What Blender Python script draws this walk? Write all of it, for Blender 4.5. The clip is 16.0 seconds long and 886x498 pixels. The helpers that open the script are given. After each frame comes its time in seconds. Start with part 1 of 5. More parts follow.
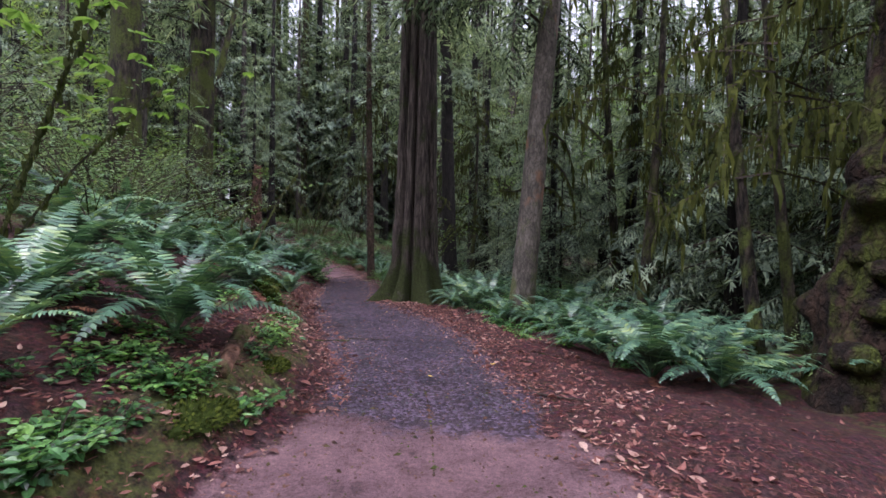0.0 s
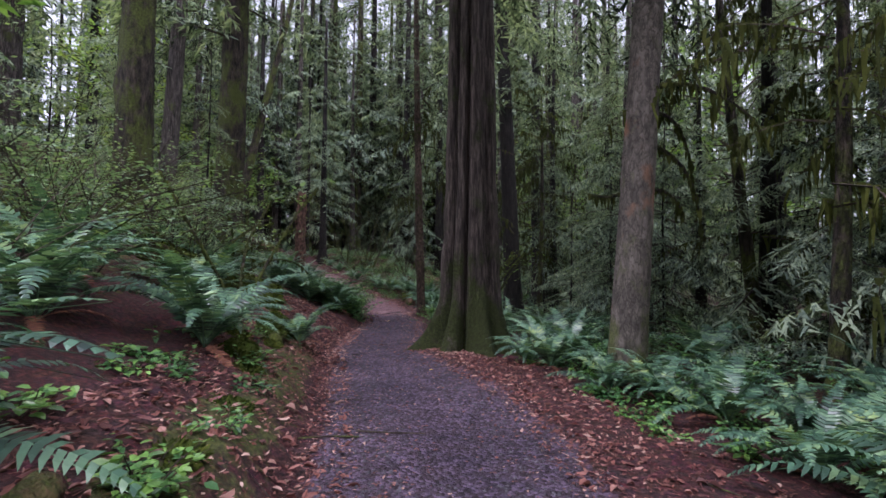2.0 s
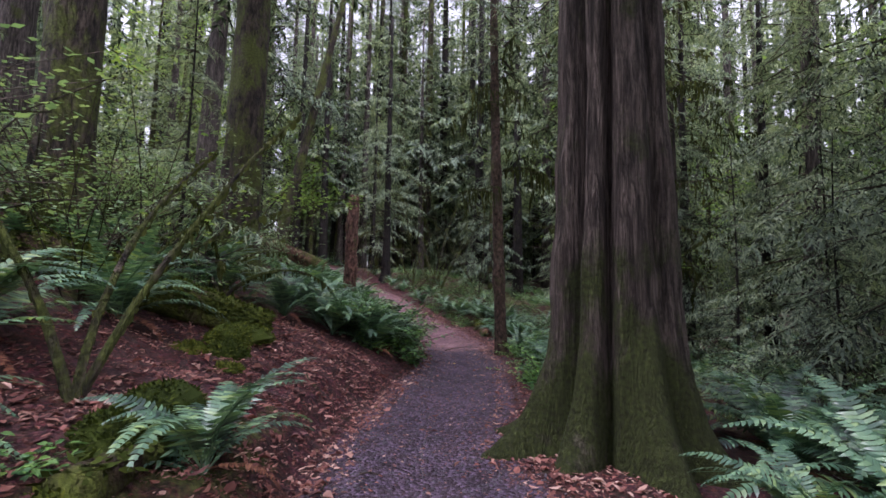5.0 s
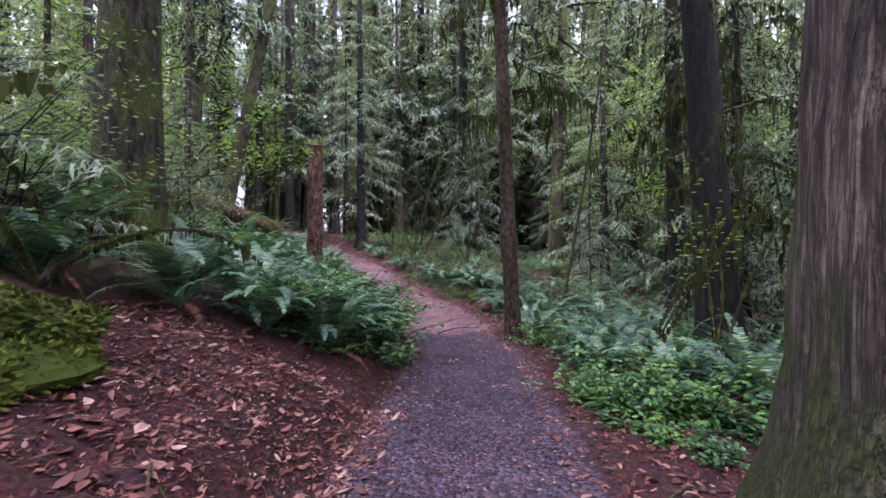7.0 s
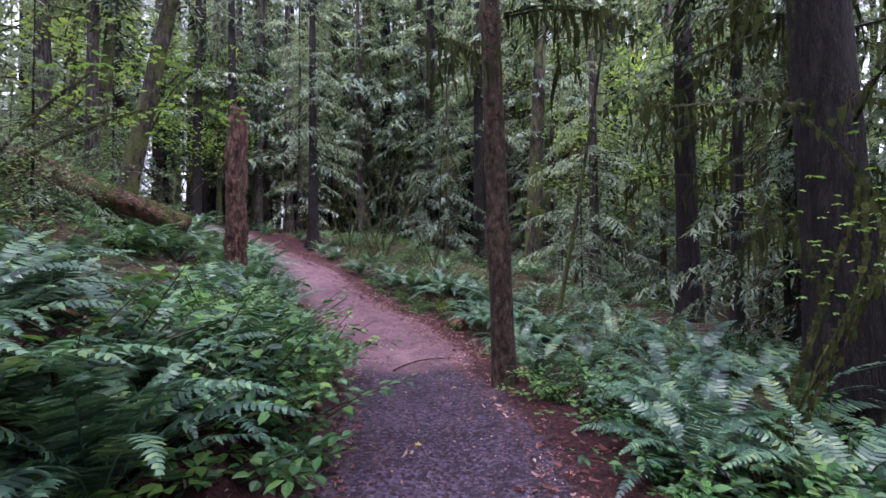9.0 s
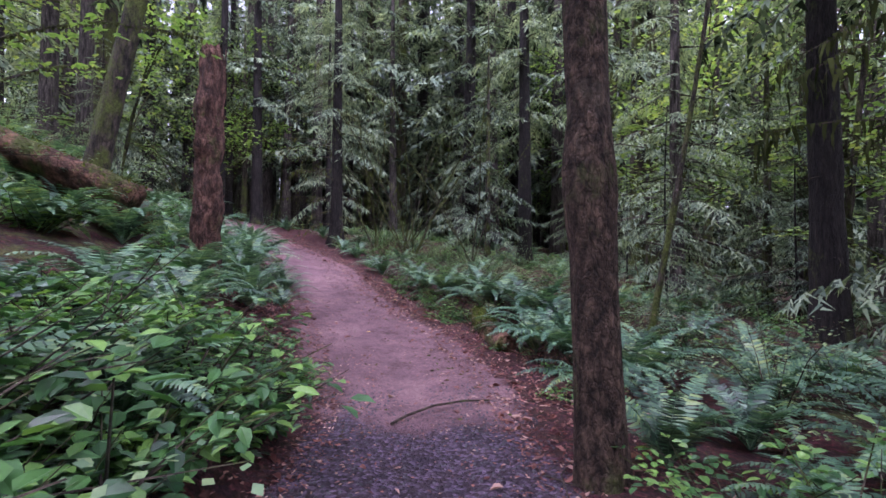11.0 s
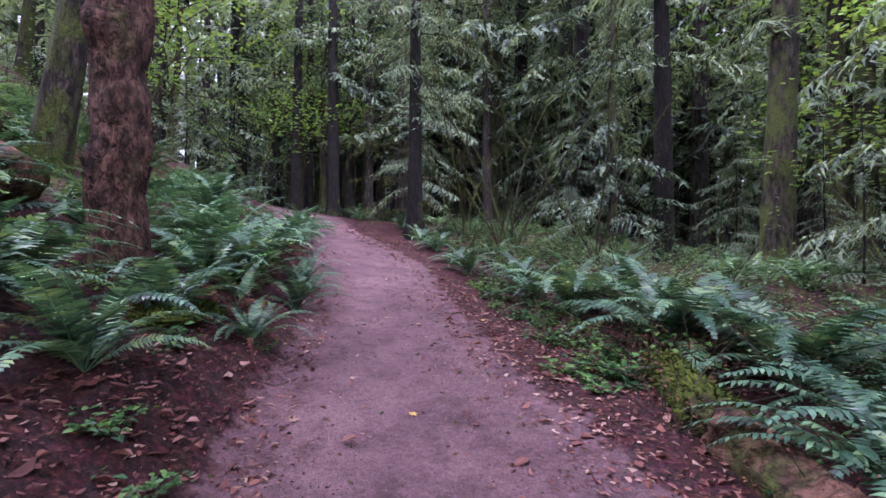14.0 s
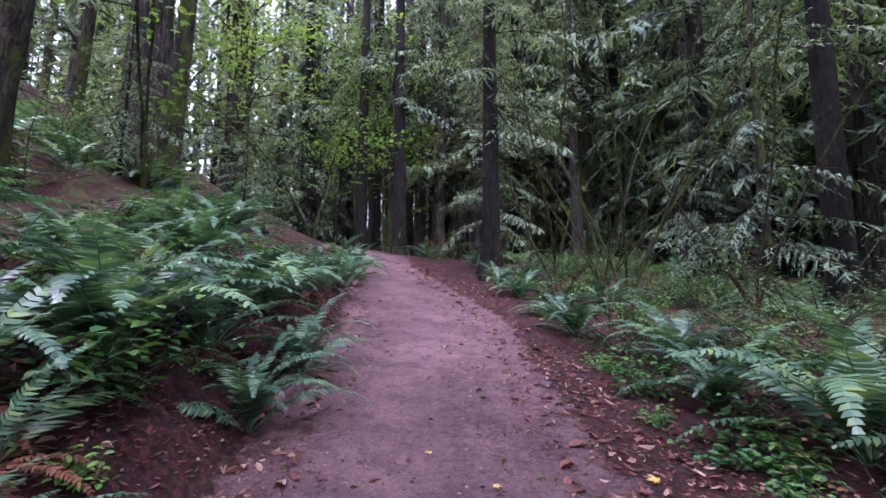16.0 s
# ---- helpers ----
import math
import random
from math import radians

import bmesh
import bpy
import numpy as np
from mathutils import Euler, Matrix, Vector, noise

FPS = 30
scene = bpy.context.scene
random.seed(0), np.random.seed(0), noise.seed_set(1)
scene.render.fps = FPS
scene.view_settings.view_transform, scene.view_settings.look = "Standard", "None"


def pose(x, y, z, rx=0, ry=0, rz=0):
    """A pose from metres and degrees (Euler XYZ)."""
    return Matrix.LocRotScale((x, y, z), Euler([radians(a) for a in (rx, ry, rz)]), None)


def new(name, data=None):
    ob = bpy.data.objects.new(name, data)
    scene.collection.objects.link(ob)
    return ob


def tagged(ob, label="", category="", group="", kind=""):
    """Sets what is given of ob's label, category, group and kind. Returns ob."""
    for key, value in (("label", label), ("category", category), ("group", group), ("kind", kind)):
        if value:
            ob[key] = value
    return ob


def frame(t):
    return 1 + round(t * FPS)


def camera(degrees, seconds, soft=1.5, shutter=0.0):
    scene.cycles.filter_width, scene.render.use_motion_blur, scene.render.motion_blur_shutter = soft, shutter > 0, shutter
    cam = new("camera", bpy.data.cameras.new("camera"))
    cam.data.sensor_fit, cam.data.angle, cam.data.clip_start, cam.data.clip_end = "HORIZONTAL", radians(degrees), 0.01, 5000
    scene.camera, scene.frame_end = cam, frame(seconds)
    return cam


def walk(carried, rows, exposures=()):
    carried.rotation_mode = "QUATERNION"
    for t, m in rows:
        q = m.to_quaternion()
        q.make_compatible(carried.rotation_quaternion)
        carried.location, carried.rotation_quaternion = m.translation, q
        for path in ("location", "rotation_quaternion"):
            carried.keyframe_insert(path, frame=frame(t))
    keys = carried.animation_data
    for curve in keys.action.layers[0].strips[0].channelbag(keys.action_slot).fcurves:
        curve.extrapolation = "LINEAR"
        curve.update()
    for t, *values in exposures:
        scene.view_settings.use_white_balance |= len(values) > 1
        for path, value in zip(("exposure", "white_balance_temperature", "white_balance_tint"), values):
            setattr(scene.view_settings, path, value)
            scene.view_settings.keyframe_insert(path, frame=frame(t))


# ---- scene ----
cam = camera(88.6, 16.0, soft=1.6)
METRES, EYE, TILT, LEAN, TURN = 23.0, 1.45, 0.0, 0.0, 0.0
ROWS = [
    (0.0, 0.0, 0.0, 0.0, 0.05, -1.66, -1.58),
    (0.5, -0.0002, 0.0258, 0.0004, 3.21, -0.8, -1.71),
    (1.0, -0.0012, 0.0534, -0.0001, 5.5, -0.47, -1.41),
    (1.5, -0.0024, 0.0822, -0.0023, 6.67, 0.48, -1.06),
    (2.0, -0.0043, 0.1118, -0.0029, 7.36, 2.11, -0.71),
    (2.5, -0.0076, 0.1414, -0.0032, 9.18, 2.91, -0.56),
    (3.0, -0.0117, 0.1712, -0.0029, 11.61, 3.33, -0.84),
    (3.5, -0.0183, 0.2009, -0.0025, 14.26, 4.14, -1.14),
    (4.0, -0.0241, 0.2319, -0.0048, 16.3, 4.91, -1.5),
    (6.5, -0.0802, 0.3852, -0.0086, 16.34, 2.25, -0.37),
    (7.0, -0.0896, 0.4148, -0.0083, 13.94, 0.44, 0.26),
    (7.5, -0.0967, 0.4445, -0.0071, 12.18, -0.19, 0.5),
    (8.0, -0.1042, 0.4747, -0.0069, 10.75, -0.14, 0.64),
    (8.5, -0.1098, 0.5058, -0.0064, 9.58, 0.15, 0.33),
    (11.0, -0.1335, 0.659, -0.0213, 14.89, 1.33, -0.57),
    (11.5, -0.142, 0.6874, -0.022, 16.83, 1.07, -0.32),
    (12.0, -0.151, 0.716, -0.0211, 18.98, 1.09, -0.59),
    (12.5, -0.162, 0.7452, -0.0215, 20.8, 0.99, -0.52),
    (13.0, -0.1732, 0.7766, -0.0227, 22.49, 0.96, -0.33),
    (13.5, -0.1844, 0.8059, -0.0243, 24.33, 1.01, 0.06),
    (14.0, -0.196, 0.8374, -0.0259, 27.13, 0.98, -0.34),
    (14.5, -0.2107, 0.8686, -0.0262, 29.56, 0.77, -0.48),
    (15.0, -0.2257, 0.8994, -0.0253, 32.89, 0.67, -0.66),
    (15.5, -0.2452, 0.9261, -0.0225, 34.56, 2.48, -0.44),
    (16.0, -0.2625, 0.952, -0.0195, 36.91, 5.98, -0.33),
]
walk(cam, [(t, pose(0, 0, EYE, TILT, LEAN, TURN) @ pose(METRES * x, METRES * y, METRES * z, 90 + pitch, roll, yaw)) for t, x, y, z, yaw, pitch, roll in ROWS],
     exposures=[(0.0, 1.6, 5850, 26), (2.0, 1.45, 5800, 27), (4.0, 1.45, 6000, 29), (7.0, 2.3, 5700, 34), (11.0, 2.2, 5550, 39), (13.0, 2.3, 5500, 40), (16.0, 2.2, 5450, 37)])



# ---- light ----
world = bpy.data.worlds.new("overcast_sky")
scene.world = world
world.use_nodes = True
wn = world.node_tree.nodes
sky = wn.new("ShaderNodeTexSky")
sky.sky_type, sky.sun_disc = "NISHITA", False
sky.sun_elevation, sky.sun_rotation = radians(52), radians(120)
sky.air_density, sky.dust_density, sky.ozone_density = 1.0, 4.0, 1.0
cloud = wn.new("ShaderNodeHueSaturation")
cloud.inputs["Saturation"].default_value = 0.22
world.node_tree.links.new(sky.outputs["Color"], cloud.inputs["Color"])
world.node_tree.links.new(cloud.outputs["Color"], wn["Background"].inputs["Color"])
wn["Background"].inputs["Strength"].default_value = 0.15
sun = new("sun", bpy.data.lights.new("sun", "SUN"))
sun.data.energy, sun.data.angle, sun.data.color = 1.5, radians(28), (1.0, 0.97, 0.94)
sun.matrix_world = pose(0, 0, 30, 38, 0, -60)


# ---- materials ----
def stuff_nodes(name):
    mat = bpy.data.materials.new(name)
    mat.use_nodes = True
    nt = mat.node_tree
    return mat, nt.nodes, nt.links, nt.nodes["Principled BSDF"]


def ramp(nodes, stops):
    r = nodes.new("ShaderNodeValToRGB")
    el = r.color_ramp.elements
    el[0].position, el[0].color = stops[0][0], (*stops[0][1], 1)
    el[1].position, el[1].color = stops[-1][0], (*stops[-1][1], 1)
    for p, c in stops[1:-1]:
        e = el.new(p)
        e.color = (*c, 1)
    return r


def noise_node(nodes, links, coord, scale, detail=6, rough=0.6, stretch=(1, 1, 1)):
    m = nodes.new("ShaderNodeMapping")
    m.inputs["Scale"].default_value = stretch
    links.new(coord, m.inputs["Vector"])
    n = nodes.new("ShaderNodeTexNoise")
    n.inputs["Scale"].default_value, n.inputs["Detail"].default_value, n.inputs["Roughness"].default_value = scale, detail, rough
    links.new(m.outputs["Vector"], n.inputs["Vector"])
    return n


def mixed(nodes, links, fac, a, b, mode="MIX"):
    m = nodes.new("ShaderNodeMix")
    m.data_type, m.blend_type = "RGBA", mode
    for value, socket in ((fac, m.inputs[0]), (a, m.inputs[6]), (b, m.inputs[7])):
        if isinstance(value, (int, float)):
            socket.default_value = value
        elif isinstance(value, tuple):
            socket.default_value = (*value, 1)
        else:
            links.new(value, socket)
    return m.outputs[2]


def arith(nodes, links, op, a, b=0.0, clamp=False):
    m = nodes.new("ShaderNodeMath")
    m.operation, m.use_clamp = op, clamp
    for value, socket in ((a, m.inputs[0]), (b, m.inputs[1])):
        if isinstance(value, (int, float)):
            socket.default_value = value
        else:
            links.new(value, socket)
    return m.outputs[0]


def bumped(nodes, links, bsdf, height, strength, distance):
    b = nodes.new("ShaderNodeBump")
    b.inputs["Strength"].default_value, b.inputs["Distance"].default_value = strength, distance
    links.new(height, b.inputs["Height"])
    links.new(b.outputs["Normal"], bsdf.inputs["Normal"])


def leaf_material(name, stops, rough=0.5, through_light=0.3, sheen=0.5):
    """Leaves: colour by the leaf and by the plant, a little light through them."""
    mat, nodes, links, bsdf = stuff_nodes(name)
    geo, info = nodes.new("ShaderNodeNewGeometry"), nodes.new("ShaderNodeObjectInfo")
    tex = nodes.new("ShaderNodeTexCoord")
    big = noise_node(nodes, links, geo.outputs["Position"], 1.3, 3)
    mix = arith(nodes, links, "MULTIPLY", geo.outputs["Random Per Island"], 0.4)
    mix = arith(nodes, links, "ADD", mix, arith(nodes, links, "MULTIPLY", info.outputs["Random"], 0.25))
    mix = arith(nodes, links, "ADD", mix, arith(nodes, links, "MULTIPLY", big.outputs["Fac"], 0.45))
    r = ramp(nodes, stops)
    links.new(mix, r.inputs["Fac"])
    fine = noise_node(nodes, links, tex.outputs["Object"], 60, 3)
    colour = mixed(nodes, links, 0.35, r.outputs["Color"], ramp_of(nodes, links, fine.outputs["Fac"]), "MULTIPLY")
    links.new(colour, bsdf.inputs["Base Color"])
    bsdf.inputs["Roughness"].default_value = rough
    bsdf.inputs["Specular IOR Level"].default_value = sheen
    bumped(nodes, links, bsdf, fine.outputs["Fac"], 0.3, 0.004)
    tr = nodes.new("ShaderNodeBsdfTranslucent")
    links.new(mixed(nodes, links, 1.0, colour, (1.0, 1.0, 0.5), "MULTIPLY"), tr.inputs["Color"])
    ms = nodes.new("ShaderNodeMixShader")
    ms.inputs["Fac"].default_value = through_light
    links.new(bsdf.outputs["BSDF"], ms.inputs[1])
    links.new(tr.outputs["BSDF"], ms.inputs[2])
    links.new(ms.outputs["Shader"], nodes["Material Output"].inputs["Surface"])
    return mat


def ramp_of(nodes, links, fac):
    r = ramp(nodes, [(0.3, (0.45, 0.45, 0.45)), (0.7, (1, 1, 1))])
    links.new(fac, r.inputs["Fac"])
    return r.outputs["Color"]


def bark_material(name, dark, light, moss=0.0, grain=(9, 9, 0.9), depth=0.03, moss_low=0.0, patch=None, moss_colour=(0.055, 0.068, 0.016)):
    mat, nodes, links, bsdf = stuff_nodes(name)
    tex = nodes.new("ShaderNodeTexCoord")
    co = tex.outputs["Object"]
    strip = noise_node(nodes, links, co, 2.0, 8, 0.65, grain)
    wide = noise_node(nodes, links, co, 1.1, 4)
    fine = noise_node(nodes, links, co, 30, 5)
    r = ramp(nodes, [(0.37, dark), (0.5, tuple(0.6 * a + 0.4 * b for a, b in zip(dark, light))), (0.64, light)])
    links.new(strip.outputs["Fac"], r.inputs["Fac"])
    colour = mixed(nodes, links, 0.6, r.outputs["Color"], ramp_of(nodes, links, wide.outputs["Fac"]), "MULTIPLY")
    crack = noise_node(nodes, links, co, 3.1, 5, 0.55, grain)
    ridge = arith(nodes, links, "ABSOLUTE", arith(nodes, links, "SUBTRACT", crack.outputs["Fac"], 0.5))
    cr = ramp(nodes, [(0.0, (0.22, 0.2, 0.18)), (0.055, (1, 1, 1))])
    links.new(ridge, cr.inputs["Fac"])
    colour = mixed(nodes, links, 0.65, colour, cr.outputs["Color"], "MULTIPLY")
    colour = mixed(nodes, links, 0.4, colour, ramp_of(nodes, links, fine.outputs["Fac"]), "MULTIPLY")
    if patch:
        p = noise_node(nodes, links, co, 1.6, 4, 0.6, (1, 1, 0.6))
        f = ramp(nodes, [(0.56, (0, 0, 0)), (0.64, (0.75, 0.75, 0.75))])
        links.new(p.outputs["Fac"], f.inputs["Fac"])
        colour = mixed(nodes, links, f.outputs["Color"], colour, patch)
    if moss or moss_low:
        n = noise_node(nodes, links, co, 2.2, 8, 0.68, (1, 1, 0.55))
        sep = nodes.new("ShaderNodeSeparateXYZ")
        links.new(co, sep.inputs[0])
        low = arith(nodes, links, "MULTIPLY_ADD", sep.outputs["Z"], -0.45)
        nodes[-1].inputs[2].default_value = 1.0
        low = arith(nodes, links, "MAXIMUM", low, 0.0)
        f = arith(nodes, links, "ADD", n.outputs["Fac"], arith(nodes, links, "MULTIPLY", low, moss_low))
        f = arith(nodes, links, "ADD", f, moss)
        fr = ramp(nodes, [(0.56, (0, 0, 0)), (0.68, (1, 1, 1))])
        links.new(f, fr.inputs["Fac"])
        mr = ramp(nodes, [(0.3, tuple(c * 0.45 for c in moss_colour)), (0.7, tuple(c * 1.5 for c in moss_colour))])
        links.new(fine.outputs["Fac"], mr.inputs["Fac"])
        colour = mixed(nodes, links, fr.outputs["Color"], colour, mr.outputs["Color"])
    links.new(colour, bsdf.inputs["Base Color"])
    bsdf.inputs["Roughness"].default_value = 0.9
    bsdf.inputs["Specular IOR Level"].default_value = 0.25
    h = arith(nodes, links, "ADD", strip.outputs["Fac"], arith(nodes, links, "MULTIPLY", fine.outputs["Fac"], 0.35))
    h = arith(nodes, links, "ADD", h, arith(nodes, links, "MINIMUM", arith(nodes, links, "MULTIPLY", ridge, 6.0), 0.5))
    bumped(nodes, links, bsdf, h, 1.0, depth)
    return mat


def ground_material():
    mat, nodes, links, bsdf = stuff_nodes("forest_soil")
    geo = nodes.new("ShaderNodeNewGeometry")
    co = geo.outputs["Position"]

    def mask(name):
        a = nodes.new("ShaderNodeAttribute")
        a.attribute_name = name
        return a.outputs["Fac"]
    edge = noise_node(nodes, links, co, 4.2, 10, 0.72)
    fine = noise_node(nodes, links, co, 28, 8, 0.7)
    grit = noise_node(nodes, links, co, 90, 4, 0.7)
    wide = noise_node(nodes, links, co, 0.9, 6, 0.65)
    vor = nodes.new("ShaderNodeTexVoronoi")
    vor.inputs["Scale"].default_value = 34
    links.new(co, vor.inputs["Vector"])
    bits = nodes.new("ShaderNodeTexVoronoi")
    bits.inputs["Scale"].default_value = 16
    links.new(co, bits.inputs["Vector"])

    def soft(m, amount=0.5):
        s = arith(nodes, links, "ADD", m, arith(nodes, links, "MULTIPLY", arith(nodes, links, "SUBTRACT", edge.outputs["Fac"], 0.5), amount))
        r = ramp(nodes, [(0.4, (0, 0, 0)), (0.6, (1, 1, 1))])
        links.new(s, r.inputs["Fac"])
        return r.outputs["Color"]
    # needles and rotting leaves
    litter = ramp(nodes, [(0.3, (0.006, 0.003, 0.003)), (0.46, (0.026, 0.008, 0.009)), (0.6, (0.078, 0.025, 0.025)), (0.76, (0.19, 0.075, 0.064))])
    links.new(fine.outputs["Fac"], litter.inputs["Fac"])
    litter_c = mixed(nodes, links, 0.3, litter.outputs["Color"], bits.outputs["Color"], "SOFT_LIGHT")
    # trodden earth
    dirt = ramp(nodes, [(0.36, (0.075, 0.042, 0.052)), (0.5, (0.17, 0.098, 0.11)), (0.66, (0.27, 0.165, 0.175))])
    links.new(arith(nodes, links, "ADD", arith(nodes, links, "MULTIPLY", wide.outputs["Fac"], 0.55), arith(nodes, links, "MULTIPLY", fine.outputs["Fac"], 0.45)), dirt.inputs["Fac"])
    speck = ramp(nodes, [(0.34, (0.35, 0.32, 0.32)), (0.5, (0.9, 0.9, 0.9)), (0.68, (1.25, 1.2, 1.2))])
    links.new(grit.outputs["Fac"], speck.inputs["Fac"])
    blot = ramp(nodes, [(0.36, (0.5, 0.46, 0.47)), (0.52, (1, 1, 1))])
    links.new(edge.outputs["Fac"], blot.inputs["Fac"])
    dirt_c = mixed(nodes, links, 0.75, dirt.outputs["Color"], speck.outputs["Color"], "MULTIPLY")
    dirt_c = mixed(nodes, links, 0.8, dirt_c, blot.outputs["Color"], "MULTIPLY")
    # crushed stone
    stone = ramp(nodes, [(0.0, (0.006, 0.005, 0.009)), (0.4, (0.026, 0.02, 0.037)), (1.0, (0.16, 0.122, 0.2))])
    sep = nodes.new("ShaderNodeSeparateColor")
    links.new(vor.outputs["Color"], sep.inputs[0])
    links.new(arith(nodes, links, "MULTIPLY", sep.outputs[0], arith(nodes, links, "ADD", wide.outputs["Fac"], 0.35)), stone.inputs["Fac"])
    stone_c = mixed(nodes, links, arith(nodes, links, "MULTIPLY", edge.outputs["Fac"], 0.4), stone.outputs["Color"], dirt_c)
    moss = ramp(nodes, [(0.32, (0.015, 0.021, 0.006)), (0.68, (0.1, 0.115, 0.026))])
    links.new(fine.outputs["Fac"], moss.inputs["Fac"])
    c = mixed(nodes, links, soft(mask("moss"), 1.5), litter_c, moss.outputs["Color"])
    c = mixed(nodes, links, soft(mask("trail"), 1.5), c, dirt_c)
    c = mixed(nodes, links, soft(mask("gravel"), 1.4), c, stone_c)
    links.new(c, bsdf.inputs["Base Color"])
    bsdf.inputs["Roughness"].default_value = 0.85
    bsdf.inputs["Specular IOR Level"].default_value = 0.3
    h = arith(nodes, links, "ADD", fine.outputs["Fac"], arith(nodes, links, "MULTIPLY", grit.outputs["Fac"], 0.4))
    h = arith(nodes, links, "ADD", h, arith(nodes, links, "MULTIPLY", arith(nodes, links, "MULTIPLY", vor.outputs["Distance"], mask("gravel")), -2.2))
    h = arith(nodes, links, "ADD", h, arith(nodes, links, "MULTIPLY", edge.outputs["Fac"], 1.2))
    bumped(nodes, links, bsdf, h, 1.0, 0.03)
    return mat


SOIL = ground_material()
FERN = leaf_material("fern_green", [(0.3, (0.012, 0.034, 0.024)), (0.52, (0.07, 0.165, 0.1)), (0.72, (0.18, 0.32, 0.17)), (0.92, (0.32, 0.42, 0.11))], 0.38, 0.28, 0.8)
HEMLOCK = leaf_material("needle_green", [(0.34, (0.014, 0.022, 0.017)), (0.56, (0.17, 0.235, 0.18)), (0.78, (0.36, 0.45, 0.31))], 0.7, 0.45, 0.2)
BROAD = leaf_material("broad_leaf_green", [(0.3, (0.012, 0.045, 0.018)), (0.54, (0.06, 0.175, 0.05)), (0.82, (0.2, 0.38, 0.075))], 0.36, 0.34, 0.6)
AIRY = leaf_material("small_leaf_green", [(0.2, (0.07, 0.14, 0.08)), (0.5, (0.17, 0.29, 0.15)), (0.9, (0.32, 0.43, 0.18))], 0.45, 0.42, 0.6)
MAPLE = leaf_material("maple_leaf_green", [(0.2, (0.12, 0.24, 0.06)), (0.6, (0.24, 0.4, 0.11)), (0.9, (0.38, 0.45, 0.12))], 0.5, 0.45, 0.4)
FALLEN = leaf_material("fallen_leaf", [(0.2, (0.04, 0.014, 0.012)), (0.42, (0.12, 0.042, 0.035)), (0.6, (0.23, 0.09, 0.07)), (0.76, (0.48, 0.33, 0.27)), (0.95, (0.36, 0.13, 0.06))], 0.6, 0.1, 0.4)
YELLOW = leaf_material("yellow_leaf", [(0.2, (0.5, 0.3, 0.06)), (0.6, (0.6, 0.42, 0.1)), (0.9, (0.62, 0.5, 0.3))], 0.55, 0.15, 0.4)
HANGING = leaf_material("hanging_moss", [(0.2, (0.022, 0.03, 0.01)), (0.6, (0.05, 0.062, 0.017)), (0.95, (0.11, 0.125, 0.028))], 0.9, 0.25, 0.1)
CUSHION = leaf_material("cushion_moss", [(0.25, (0.016, 0.026, 0.006)), (0.6, (0.055, 0.078, 0.014)), (0.95, (0.17, 0.19, 0.03))], 0.95, 0.2, 0.1)
DEAD_FERN = leaf_material("dead_fern", [(0.2, (0.07, 0.028, 0.02)), (0.6, (0.16, 0.065, 0.04)), (0.95, (0.24, 0.12, 0.07))], 0.7, 0.1, 0.2)
CEDAR_BARK = bark_material("cedar_bark", (0.032, 0.024, 0.02), (0.21, 0.17, 0.145), 0.0, (11, 11, 0.75), 0.07, 0.28, moss_colour=(0.038, 0.05, 0.012))
PALE_BARK = bark_material("pale_bark", (0.085, 0.075, 0.064), (0.2, 0.178, 0.15), -0.01, (5, 5, 2.0), 0.012, 0.2, patch=(0.2, 0.105, 0.06), moss_colour=(0.07, 0.08, 0.03))
DARK_BARK = bark_material("dark_bark", (0.006, 0.005, 0.005), (0.034, 0.028, 0.025), -0.03, (8, 8, 1.4), 0.03, 0.06)
GREY_BARK = bark_material("grey_bark", (0.022, 0.019, 0.017), (0.17, 0.145, 0.13), -0.02, (9, 9, 1.2), 0.04, 0.06)
ALDER_BARK = bark_material("rough_brown_bark", (0.022, 0.014, 0.01), (0.16, 0.105, 0.075), 0.0, (8, 8, 4.5), 0.03, 0.04, patch=(0.09, 0.075, 0.055))
MOSSY_BARK = bark_material("mossy_bark", (0.01, 0.008, 0.007), (0.1, 0.08, 0.06), 0.1, (6, 6, 1.4), 0.045, 0.05, moss_colour=(0.06, 0.076, 0.015))
BURL_BARK = bark_material("burly_mossy_bark", (0.012, 0.008, 0.006), (0.07, 0.042, 0.028), 0.1, (3, 3, 2), 0.06, 0.0, moss_colour=(0.06, 0.075, 0.012))
SNAG_WOOD = bark_material("rotting_red_wood", (0.045, 0.022, 0.016), (0.26, 0.135, 0.1), 0.02, (5, 5, 2.4), 0.09, 0.0)
ROTTEN = bark_material("rotten_log_wood", (0.03, 0.016, 0.012), (0.27, 0.14, 0.095), 0.08, (3, 3, 3), 0.03, 0.0)
MOSS_LOG = bark_material("moss_on_log", (0.03, 0.02, 0.014), (0.12, 0.08, 0.05), 0.2, (3, 3, 3), 0.04, 0.0, moss_colour=(0.075, 0.095, 0.016))
TWIG = bark_material("twig_bark", (0.03, 0.022, 0.018), (0.11, 0.085, 0.065), 0.04, (6, 6, 6), 0.005)
STONE = leaf_material("crushed_stone", [(0.2, (0.025, 0.022, 0.028)), (0.55, (0.06, 0.052, 0.066)), (0.95, (0.15, 0.135, 0.16))], 0.7, 0.0, 0.4)


